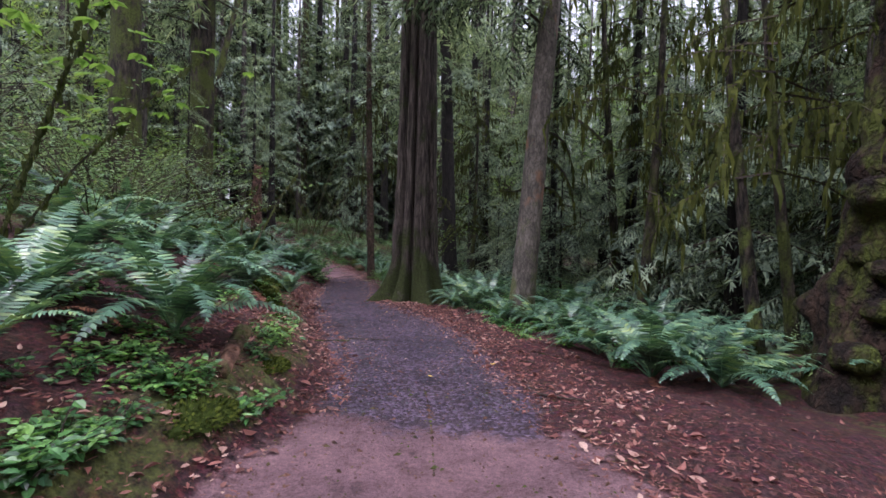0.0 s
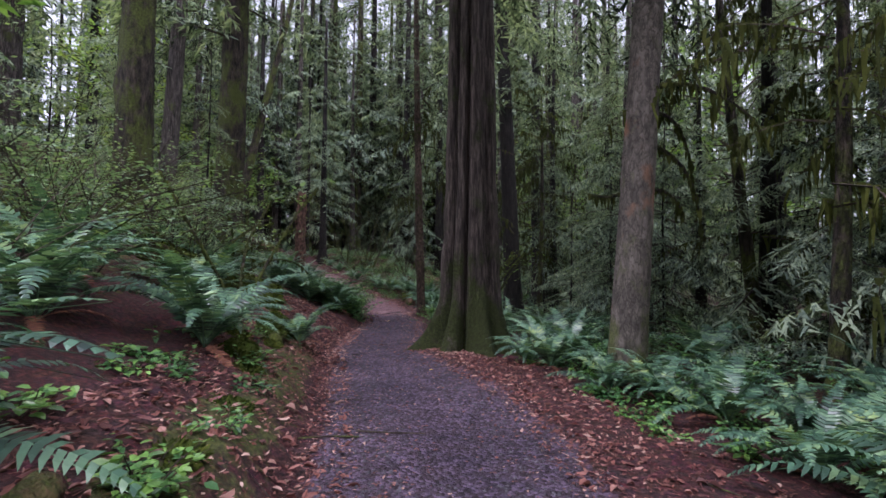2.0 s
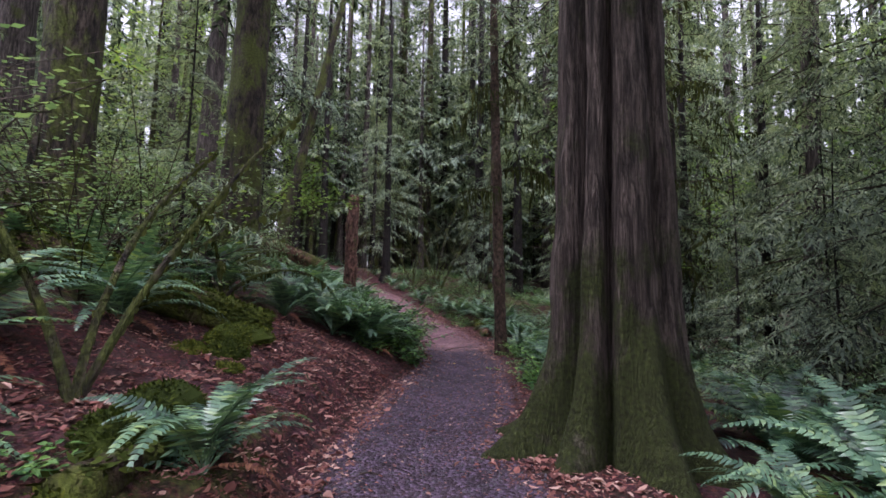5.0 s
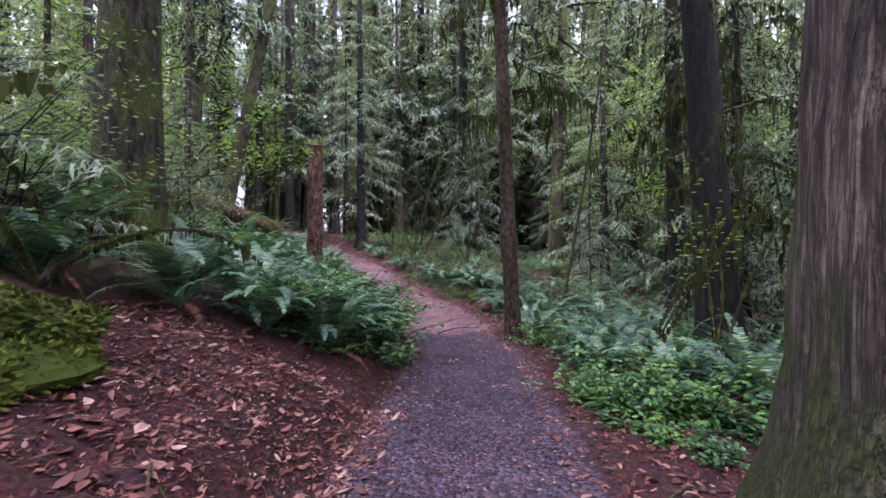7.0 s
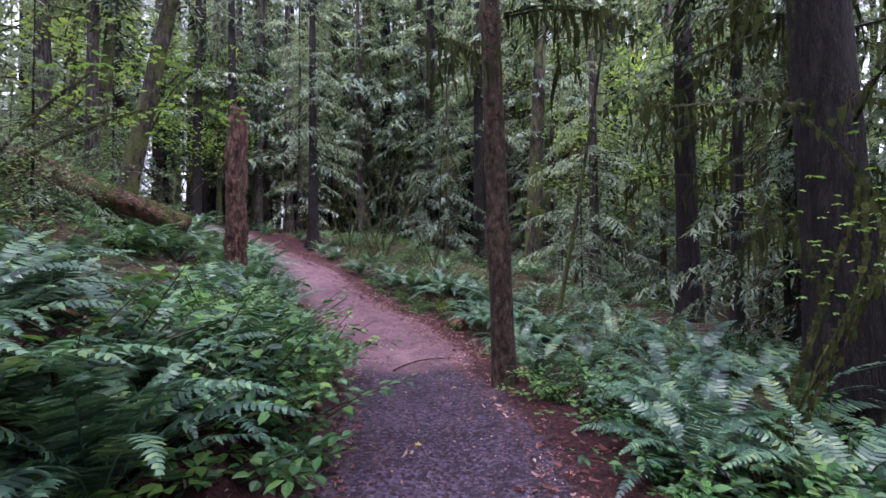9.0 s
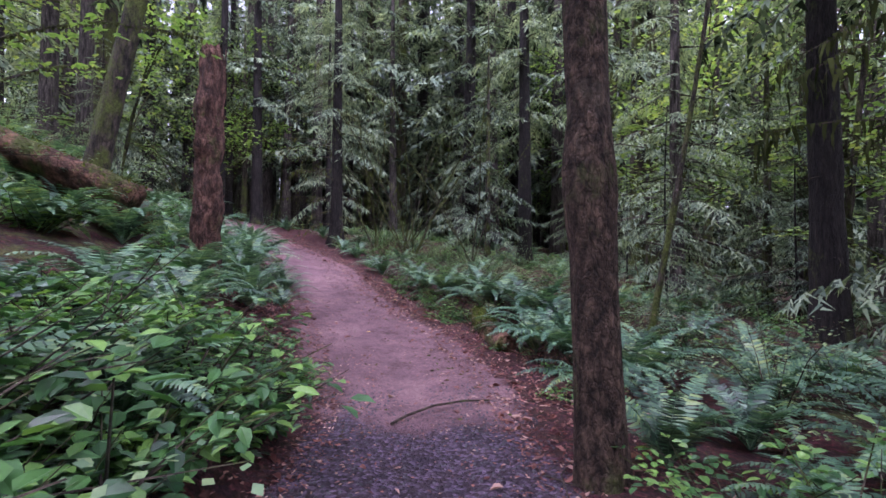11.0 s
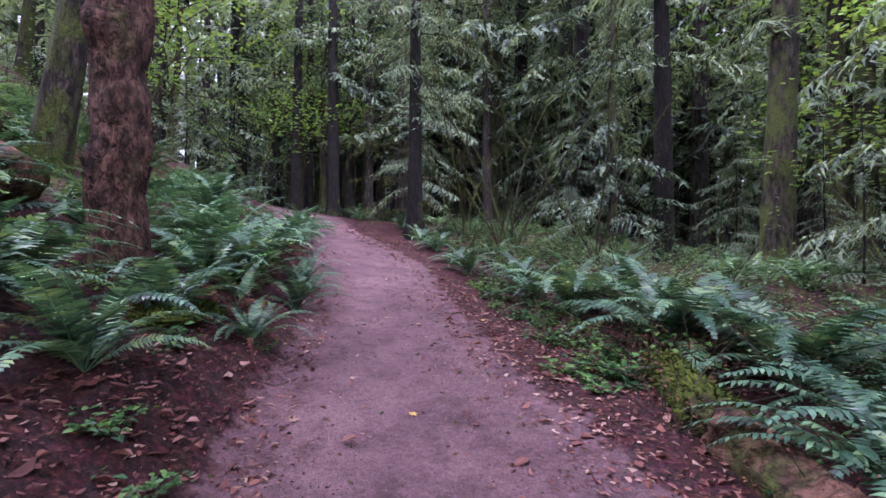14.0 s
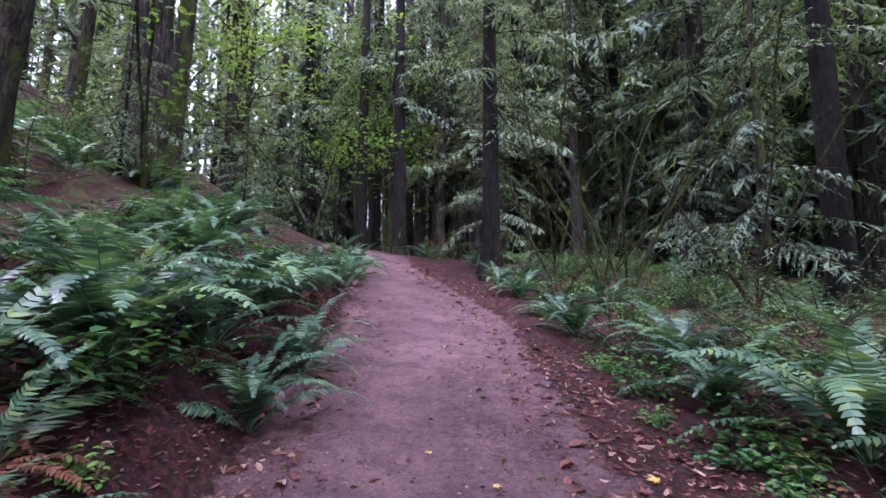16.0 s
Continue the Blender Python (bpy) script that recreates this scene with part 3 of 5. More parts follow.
# the dark leaning trunk
d, lines = dead_limbs_geo(2.5, 8, 16, 2.2, 8, (-0.2, 0.5), -0.6)
g, l = crown_geo(7, 18, 3.0, 60, 3, BOUGHS)
tree("dark_fir_tree", 0.3, 17.0, trunk_geo(19, 0.27, 0.12, 0.45, 0.7, 0.03, 0.08, (-0.6, 0.6), 0.12, 26, 36, 7), DARK_BARK,
     "dark damp trunk with bare mossy limbs", "tree", crown=g, limbs=d, moss=moss_geo(lines, 4, 0.18))
# the rough brown trunk at the trail's edge
g, l = crown_geo(7, 14, 2.2, 40, 4, BOUGHS)
d, lines = dead_limbs_geo(3.4, 9, 15, 1.7, 14, (0.0, 0.5), -1.5, 0.014, 3)
l.merge(d)
tree("alder_tree", -2.84, 18.1, trunk_geo(14, 0.148, 0.07, 0.25, 0.35, 0.02, 0.1, (-0.35, 0.2), 0.06, 28, 70, 9, knots=5), ALDER_BARK,
     "slim trunk with rough flaking brown bark beside the trail", "tree", crown=g, limbs=l, moss=moss_geo(lines, 6, 0.5, 0.045, 0.026))
# the broken snag
tree("broken_snag", -8.88, 21.5, trunk_geo(4.5 - foot(-8.88, 21.5), 0.2, 0.18, 0.25, 0.5, 0.07, 0.3, (0.1, 0.05), 0.05, 40, 90, 11, knots=5, jagged=0.22), SNAG_WOOD,
     "broken dead snag of rotting red-brown wood with peck holes", "dead tree")
SNAG = bpy.data.objects["broken_snag"]
rnd = random.Random(63)
for n in range(26):
    # loose bark plates and torn wood standing off the snag
    a, z = rnd.uniform(0, math.tau), rnd.uniform(0.3, 3.0)
    w, h, off = rnd.uniform(0.04, 0.1), rnd.uniform(0.06, 0.28), 0.19 + rnd.uniform(-0.005, 0.02)
    g = Geo()
    rows = []
    for layer in (0.0, 0.02):
        for v in range(4):
            for u in range(4):
                lift = 0.05 * (v / 3) ** 2 * (1 if n % 2 else 0.3)
                ang = a + (u / 3 - 0.5) * w / off * (1 - 0.5 * abs(v / 3 - 0.4))
                r = off + layer + lift
                rows.append((r * math.cos(ang), r * math.sin(ang), z + h * (v / 3 - 0.5) + rnd.uniform(-0.012, 0.012)))
    faces = [(l * 16 + v * 4 + u, l * 16 + v * 4 + u + 1, l * 16 + v * 4 + u + 5, l * 16 + v * 4 + u + 4) for l in (0, 1) for v in range(3) for u in range(3)]
    ring = [0, 1, 2, 3, 7, 11, 15, 14, 13, 12, 8, 4]
    faces += [(ring[k], ring[(k + 1) % 12], ring[(k + 1) % 12] + 16, ring[k] + 16) for k in range(12)]
    part("bark_plate", g.add(rows, faces), SNAG_WOOD, SNAG)
# the conifer at the bend, with sweeping dead limbs
d, lines = dead_limbs_geo(0.8, 7, 34, 3.0, 12, (-0.1, 0.4), -0.9, 0.02)
g, l = crown_geo(4.0, 16, 2.8, 90, 5, BOUGHS)
tree("spruce_tree", -12.25, 32.3, trunk_geo(17, 0.25, 0.08, 0.9, 0.45, 0.03, 0.06, (0, 0), 0.05, 24, 34, 13), DARK_BARK,
     "dark conifer with sweeping dead lower limbs at the trail's bend", "tree", crown=g, limbs=d, moss=moss_geo(lines, 5, 0.12, 0.12))
# the burly mossy trunk
tree("old_maple_tree", 4.35, 4.6, trunk_geo(9, 0.42, 0.22, 0.4, 0.5, 0.05, 0.2, (1.3, 0.2), 0.04, 56, 110, 17, knots=16), BURL_BARK,
     "burly dark trunk thick with burls and moss", "tree")

OLD = bpy.data.objects["old_maple_tree"]
for n, (az, z, out, r, flat) in enumerate([(-133, 0.98, 0.4, 0.16, 0.75), (-128, 1.36, 0.38, 0.21, 0.6), (-155, 2.1, 0.42, 0.26, 0.7), (-105, 2.2, 0.4, 0.2, 0.8), (-150, 0.5, 0.46, 0.2, 0.8), (-95, 0.7, 0.45, 0.22, 0.8), (-165, 1.5, 0.36, 0.14, 0.9), (-140, 2.9, 0.42, 0.2, 0.9)]):
    g, rows, sides, steps = Geo(), [], 20, 12
    for i in range(steps + 1):
        e = math.pi * (i / steps - 0.5)
        for k in range(sides):
            a = math.tau * k / sides
            d = Vector((math.cos(e) * math.cos(a), math.cos(e) * math.sin(a), math.sin(e) * flat))
            rows.append(d * r * (1 + 0.25 * noise.noise(d * 2.2 + Vector((n * 3, 0, 0))) + 0.12 * noise.noise(d * 6)))
    g.add(rows, [(i * sides + k, i * sides + (k + 1) % sides, (i + 1) * sides + (k + 1) % sides, (i + 1) * sides + k) for i in range(steps) for k in range(sides)])
    burl = part("burl", g, BURL_BARK, OLD, "rounded mossy burl", True)
    burl.location = (out * math.cos(radians(az)) + 0.14 * z, out * math.sin(radians(az)) + 0.02 * z, z)
# mossy limbs on the pale trunk
FIR = bpy.data.objects["fir_tree"]
rnd = random.Random(15)
hung = []
for az, z, l, rise, sag in [(-0.15, 3.35, 1.5, -0.35, -0.9), (0.2, 2.75, 0.7, 0.1, -1.2), (3.0, 2.7, 0.5, -0.5, 0.6), (-0.5, 4.2, 1.8, 0.0, -1.1), (0.6, 3.9, 1.6, 0.1, -1.3)]:
    pts = limb_line((0.07 * z + 0.2 * math.cos(az), 0.03 * z + 0.2 * math.sin(az), z), az, l, rise, sag, rnd)
    part("limb", tube(pts, [0.028 * (1.1 - k / 7) for k in range(7)], 6, False), MOSSY_BARK, FIR)
    hung.append(pts)
part("hanging_moss", moss_geo(hung, 91, 0.2, 0.02, 0.03), HANGING, FIR, "tufts of green hanging moss")

# named trunks of the wood: x, y, radius, height, lean, bark, label
STANDING = [
    (-7.95, 14.7, 0.42, 24, (0.2, 0), MOSSY_BARK, "very thick fir trunk with moss on one side"),
    (-7.9, 11.2, 0.36, 22, (0.1, 0), MOSSY_BARK, "thick mossy trunk on the bank"),
    (-15.7, 14.8, 0.46, 24, (0, 0), GREY_BARK, "thick grey trunk up the slope"),
    (-14.0, 19.7, 0.36, 24, (0.9, 0), GREY_BARK, "leaning grey trunk up the slope"),
    (-13.0, 22.6, 0.25, 14, (3.2, 0.6), MOSSY_BARK, "mossy leaning maple trunk on the slope"),
    (-16.8, 25.3, 0.21, 20, (0.3, 0), GREY_BARK, "slim straight trunk up the slope"),
    (-18.0, 26.5, 0.24, 16, (1.4, 0.3), MOSSY_BARK, "curving mossy maple trunk"),
    (-21.5, 27.5, 0.3, 24, (0, 0), GREY_BARK, "straight brown trunk up the slope"),
    (-1.2, 41.0, 0.33, 20, (1.5, 0), MOSSY_BARK, "leaning mossy trunk in the wood"),
    (-2.1, 34.2, 0.4, 22, (0.9, 0), MOSSY_BARK, "leaning thick mossy trunk"),
    (-4.86, 37.1, 0.34, 24, (0, 0), DARK_BARK, "dark straight conifer trunk"),
    (1.64, 25.0, 0.28, 22, (-0.2, 0), DARK_BARK, "dark conifer trunk hung with moss"),
    (6.5, 32.4, 0.3, 22, (0, 0), GREY_BARK, "pale grey conifer trunk in the wood"),
    (1.9, 23.0, 0.13, 16, (0.1, 0), DARK_BARK, "thin dark conifer trunk"),
    (3.2, 28.0, 0.1, 11, (1.1, 0), MOSSY_BARK, "thin leaning mossy stem in the wood"),
    (-1.96, 22.2, 0.05, 8, (1.3, 0.2), MOSSY_BARK, "thin leaning mossy maple stem"),
]



LIMBED = {}
for kind, (low, high, reach, boughs, tip, gaps, bough) in {"tall": (6.5, 20, 3.0, 66, 0.35, 0.3, COARSE), "distant": (3.0, 21, 3.0, 70, 0.3, 0.2, SPARSE), "mid": (1.6, 11.5, 2.4, 70, 0.25, 0.1, BOUGHS), "mid_far": (1.6, 12, 2.8, 62, 0.25, 0.15, COARSE),
                                                           "young": (0.25, 4.6, 1.6, 40, 0.2, 0.08, BOUGHS), "young_far": (0.25, 5.5, 1.9, 42, 0.2, 0.08, COARSE)}.items():
    for k in range(3):
        g, l = crown_geo(low, high, reach, boughs, 100 + k + len(LIMBED) * 7, bough, tip, gaps)
        d, lines = dead_limbs_geo(1.2, low + 1, 14 if kind in ("tall", "distant") else 6 if kind == "mid" else 1, 1.6 if "young" not in kind else 0.4, 150 + k, (-0.3, 0.3), -0.5, 0.012, 2)
        l.merge(d)
        LIMBED[kind, k] = (g.mesh("crown", HEMLOCK), l.mesh("branchwork", TWIG))
for k in range(2):
    g, l = crown_geo(0.4, 7.5, 2.2, 62, 300 + k, FINE_BOUGHS, 0.3, 0.05)
    LIMBED["fine", k] = (g.mesh("crown", HEMLOCK), l.mesh("branchwork", TWIG))
POLES = {}
for bark, mats in (("dark", DARK_BARK), ("grey", GREY_BARK), ("mossy", MOSSY_BARK)):
    for k in range(2):
        POLES[bark, k + 2] = trunk_geo(12.5, 0.16, 0.02, 0.35, 0.5, 0.03, 0.08, (0.3 * k, 0.2), 0.1, 12, 18, 30 + k).mesh("trunk", mats, True)
        POLES[bark, k] = trunk_geo(22, 0.25, 0.05, 0.35, 0.5, 0.03, 0.08, (0.3 * k, 0.2), 0.12, 14, 22, 30 + k).mesh("trunk", mats, True)
THIN = trunk_geo(5, 0.035, 0.008, 0.2, 0.3, 0.02, 0.08, (0.1, 0.05), 0.08, 8, 12, 44).mesh("trunk", DARK_BARK, True)


def wood_tree(x, y, kind, k, bark, scale, turn, name, label, group):
    thing = new(name)
    thing.matrix_world = pose(x, y, foot(x, y, 0.12), 0, 0, turn) @ Matrix.Diagonal((scale, scale, scale, 1))
    crown, limbs = LIMBED[kind, k]
    part("trunk", THIN if kind in ("young", "young_far", "fine") else POLES[bark, k % 2 + (0 if kind in ("tall", "distant") else 2)], None, thing)
    part("branchwork", limbs, None, thing)
    part("crown", crown, None, thing)
    return tagged(thing, label, "tree", group)


for n, (x, y, r, high, lean, bark, label) in enumerate(STANDING):
    thing = tree("tree", x, y, trunk_geo(high, r, r * 0.3, 0.35, 0.6, 0.035, 0.09, lean, 0.08, 26, 34, 200 + n, knots=2), bark, label, "tree", "trunks of the wood")
    crown, limbs = LIMBED["tall", n % 3]
    part("branchwork", limbs, None, thing)
    part("crown", crown, None, thing)
# the stand of straight trunks past the bend
for n, (bearing, far, r) in enumerate([(46.6, 22, 0.27), (44.8, 25, 0.24), (42.0, 20.5, 0.3), (39.6, 26, 0.33), (37.3, 24, 0.28), (35.6, 27, 0.3), (41, 31, 0.3), (38.2, 33, 0.3), (49, 31, 0.3)]):
    x, y = -5.19 - math.sin(radians(bearing)) * far, 20.69 + math.cos(radians(bearing)) * far
    thing = tree("tree", x, y, trunk_geo(22, r, r * 0.3, 0.4, 0.5, 0.03, 0.06, (0, 0), 0.06, 20, 26, 240 + n), DARK_BARK if n < 3 else GREY_BARK,
                 "straight conifer trunk in a close stand", "tree", "stand of straight conifers")
    crown, limbs = LIMBED["tall", n % 3]
    part("branchwork", limbs, None, thing)
    part("crown", crown, None, thing)

# hemlocks with fine boughs beside the trail
for n, (x, y, s) in enumerate([(8.2, 8.4, 1.6), (9.6, 12.5, 1.7), (6.3, 10.2, 1.45), (4.6, 9.6, 1.0), (3.3, 12.6, 1.0), (6.4, 7.6, 1.05), (5.6, 12.8, 1.15), (2.9, 15.8, 1.0), (7.5, 10.5, 1.2), (1.5, 20.0, 0.9), (2.2, 27.5, 1.0), (0.5, 30.0, 0.8), (-2.6, 38.5, 1.0), (-8.2, 39.0, 1.1)]):
    wood_tree(x, y, "fine", n % 2, "dark", s, 70 * n, "hemlock_sapling", "young hemlock with soft drooping green boughs", "young hemlocks")

# conifers over the ferns on the level side
for n, (x, y, s) in enumerate([(5.3, 8.2, 0.95), (6.2, 4.2, 1.0), (4.7, 11.6, 1.0), (3.4, 14.2, 0.9)]):
    wood_tree(x, y, "mid", n % 3, "dark", s, 95 * n, "conifer_tree", "conifer with drooping green boughs to low down", "conifers of the wood")

# limbs hung with moss above the ferns
for n, (x, y, r, high, lean, low) in enumerate([(3.6, 8.2, 0.1, 9, (0.4, 0.3), 2.2), (5.2, 6.6, 0.09, 8, (-0.9, 0.4), 2.4), (4.4, 11.2, 0.12, 10, (-0.5, 0), 2.0), (2.0, 22.0, 0.12, 11, (0, 0), 1.8), (4.0, 5.6, 0.09, 8, (-0.5, 0.5), 2.3), (6.6, 7.4, 0.1, 9, (-0.6, 0), 2.2), (1.2, 19.2, 0.1, 9, (0.3, 0), 2.0)]):
    d, lines = dead_limbs_geo(low, high * 0.8, 20, 2.6, 400 + n, (-0.1, 0.5), -1.1, 0.016, 3)
    tree("mossy_tree", x, y, trunk_geo(high, r, r * 0.3, 0.3, 0.4, 0.03, 0.1, lean, 0.15, 14, 24, 420 + n), MOSSY_BARK,
         "thin dark tree with arching limbs hung with moss", "tree", "moss-hung trees", limbs=d, moss=moss_geo(lines, 440 + n, 0.42, 0.05, 0.028))

# the wood that closes the view on all sides
rnd = random.Random(21)
GROWN = [(x, y) for x, y, *_ in STANDING]
WANTED = {"tall": 36, "mid": 22, "mid_far": 32, "young": 36, "young_far": 42}
counts = dict.fromkeys(WANTED, 0)
while any(counts[k] < WANTED[k] for k in WANTED):
    kind = rnd.choice([k for k in WANTED if counts[k] < WANTED[k]])
    x, y = (rnd.uniform(-50, 26), rnd.uniform(-9, 70)) if kind in ("tall", "mid_far") else (rnd.uniform(-32, 28), rnd.uniform(-10, 62)) if kind == "young_far" else (rnd.uniform(-17, 13), rnd.uniform(-5, 44))
    side, high, half = trail_at(x, y)
    off = abs(side[0])
    if off < ({"tall": 9.0, "mid": 6.5, "mid_far": 13, "young": 4.2, "young_far": 10} if y < 34 else {"tall": 6, "mid": 6, "mid_far": 7, "young": 4, "young_far": 4})[kind] or any(math.hypot(x - a, y - b) < 1.2 for a, b in GROWN):
        continue
    if (kind in ("mid", "young") and off > 14) or (kind == "mid" and side[0] > 0 and off < 9):
        continue
    if kind in ("mid", "young", "young_far") and -15 < x < -1 and 20 < y < 41:
        continue
    # the gap in the canopy over the slope
    if side[0] > 6 and kind in ("tall", "mid_far") and rnd.random() < 0.5:
        continue
    GROWN.append((x, y))
    k = rnd.randrange(3)
    bark = rnd.choice(("dark", "grey", "grey", "mossy"))
    label, name = {"tall": ("tall conifer with a high green crown", "conifer_tree"), "mid": ("conifer with drooping green boughs to low down", "conifer_tree"),
                   "youn": ("small young hemlock with feathery boughs", "hemlock_sapling"), "mid_": ("conifer with drooping green boughs to low down", "conifer_tree")}[kind[:4]]
    wood_tree(x, y, kind, k, bark, rnd.uniform(0.7, 1.25), rnd.uniform(0, 360), name, label, "young hemlocks" if "young" in kind else "conifers of the wood")
    counts[kind] += 1

for n in range(80):
    far = rnd.random() < 0.75
    x, y = (rnd.uniform(-34, -2), rnd.uniform(38, 78)) if far else (rnd.uniform(-2, 18), rnd.uniform(36, 66))
    kind = rnd.choice(("tall", "distant", "distant"))
    wood_tree(x, y, kind, n % 3, rnd.choice(("dark", "grey", "mossy")), rnd.uniform(1.25, 1.75), rnd.uniform(0, 360), "conifer_tree", "tall conifer in the dense wood", "conifers of the wood")

# conifers up the slope
for n, (x, y, s) in enumerate([(-27, 29, 1.4), (-30, 34, 1.5), (-26, 36, 1.5), (-33, 28, 1.6), (-36, 38, 1.7), (-31, 22, 1.5), (-38, 32, 1.8), (-28, 41, 1.6), (-22.5, 31, 0.9), (-19.6, 23.2, 0.8)]):
    wood_tree(x, y, ("distant", "young_far")[n % 3 == 2], n % 3, ("dark", "grey")[n % 2], s * 1.0, 71 * n, "conifer_tree", "tall conifer in the dense wood", "conifers of the wood")

# dense conifers that close the far end of the trail and the open side
for n, (x, y, s) in enumerate([(-12.5, 45, 2.0), (-16, 50, 2.2), (-9.5, 43, 1.8), (-20, 47, 2.0), (-6.5, 48, 2.1), (-13, 56, 2.4), (-24, 52, 2.2), (-28, 46, 1.9), (-3, 52, 2.2), (-18, 40.5, 1.5), (-10, 52, 2.2), (-22, 58, 2.4),
                               (7, 20, 1.3), (10.5, 15, 1.5), (9, 25, 1.6), (13, 20, 1.7), (12.5, 10, 1.5), (6, 28, 1.6), (14, 28, 2.0), (10, 34, 2.0), (3, 42, 2.0), (16, 14, 1.8), (8.5, 17.5, 1.3), (5.2, 21.5, 1.1), (11, 6, 1.4), (-3.5, 44, 1.8), (17, 35, 2.2), (1.0, 48, 2.1)]):
    wood_tree(x, y, "distant" if y > 38 else "mid_far", n % 3, ("dark", "grey")[n % 2], s * 0.9 if y > 38 else s * 0.8, 53 * n, "conifer_tree", "tall conifer in the dense wood", "conifers of the wood")

# tall broadleaf maples that brighten the canopy
MAPLE_CROWNS = []
for k in range(3):
    r3 = random.Random(880 + k)
    lv, br = Geo(), Geo()
    for n in range(26):
        pts = limb_line((0, 0, r3.uniform(3.5, 10)), r3.uniform(0, math.tau), r3.uniform(2.5, 5.5), r3.uniform(0.2, 0.9), -0.3, r3, 6)
        br.merge(tube(pts[::2], [0.05, 0.035, 0.02, 0.008], 4, False))
        for _ in range(75):
            u = r3.uniform(0.3, 1) * 5.99
            p = pts[int(u)].lerp(pts[int(u) + 1], u % 1) + Vector((r3.gauss(0, 0.5), r3.gauss(0, 0.5), r3.gauss(0, 0.22)))
            a = r3.uniform(0, math.tau)
            kite(lv, p, Vector((math.cos(a), math.sin(a), r3.uniform(-0.7, 0.1))).normalized(), Vector((r3.uniform(-.5, .5), r3.uniform(-.5, .5), 1)).normalized(), r3.uniform(0.14, 0.26), r3.uniform(0.12, 0.2))
    MAPLE_CROWNS.append((lv.mesh("crown", MAPLE), br.mesh("branchwork", TWIG), trunk_geo(13, 0.2, 0.05, 0.3, 0.5, 0.03, 0.1, (0.5, 0.3), 0.25, 14, 22, 890 + k).mesh("trunk", MOSSY_BARK, True)))
for n, (x, y, s) in enumerate([(2.5, 36, 1.0), (-2.5, 44, 1.2), (6, 40, 1.1), (-24.5, 40, 1.1), (-28, 45, 1.2), (-21, 37.5, 0.9), (-22, 25.5, 0.9), (-27, 33, 1.1), (3.6, 30.0, 0.8), (9.5, 22.5, 1.0), (-8, 50, 1.2), (-33, 50, 1.3), (5.0, 31.0, 0.9)]):
    thing = new("maple_tree")
    thing.matrix_world = pose(x, y, foot(x, y, 0.12), 0, 0, 67 * n) @ Matrix.Diagonal((s, s, s, 1))
    crown, limbs, stem = MAPLE_CROWNS[n % 3]
    part("trunk", stem, None, thing)
    part("branchwork", limbs, None, thing)
    part("crown", crown, None, thing)
    tagged(thing, "tall maple with a light yellow-green leafy crown", "tree", "maples of the wood")

# ---- ferns ----
FRONDS = [frond_geo(1.0, r, f, 30, w, 500 + n, 0.02).mesh("frond", FERN) for n, (r, f, w) in enumerate([(78, 5, .105), (70, 22, .11), (60, 38, .115), (46, 45, .115), (74, 45, .105)])]
DRY = frond_geo(0.8, 20, 75, 24, 0.1, 520, 0.25).mesh("frond", DEAD_FERN)


def fern(x, y, size, seed, fronds=17, dead=2):
    rnd = random.Random(seed)
    thing = new("sword_fern")
    thing.matrix_world = pose(x, y, foot(x, y, 0.02), 0, 0, rnd.uniform(0, 360))
    for i in range(fronds):
        ob = part("frond", rnd.choice(FRONDS), None, thing)
        s = 1.18 * size * rnd.uniform(0.72, 1.1)
        ob.matrix_local = pose(0, 0, 0.02, rnd.uniform(-14, 14), rnd.uniform(-12, 12), 360 * i / fronds * 2.4 + rnd.uniform(-18, 18)) @ Matrix.Diagonal((s, s, s, 1))
    for i in range(dead):
        ob = part("frond", DRY, None, thing, "withered brown frond")
        ob.matrix_local = pose(0, 0, 0.05, 0, rnd.uniform(-5, 15), rnd.uniform(0, 360)) @ Matrix.Diagonal((size * 0.8,) * 3 + (1,))
    return tagged(thing, "lush green sword fern with long arching fronds", "fern", "sword ferns")


for az, z, size in ((2.6, 1.95, 0.2), (-0.5, 2.1, 0.16), (0.6, 2.0, 0.14)):
    thing = new("licorice_fern")
    x, y = -2.84 + 0.15 * math.cos(az), 18.1 + 0.15 * math.sin(az)
    thing.matrix_world = pose(x, y, foot(-2.84, 18.1) + z, 0, 0, math.degrees(az))
    for k in range(3):
        leaf = part("frond", frond_geo(size, 30, 40, 9, 0.2, 940 + k).mesh("frond", MAPLE), None, thing)
        leaf.matrix_local = pose(-0.02, 0, 0, 0, 0, 35 * (k - 1))
    tagged(thing, "small bright green fern growing on the bark", "fern", "ferns on the bark")

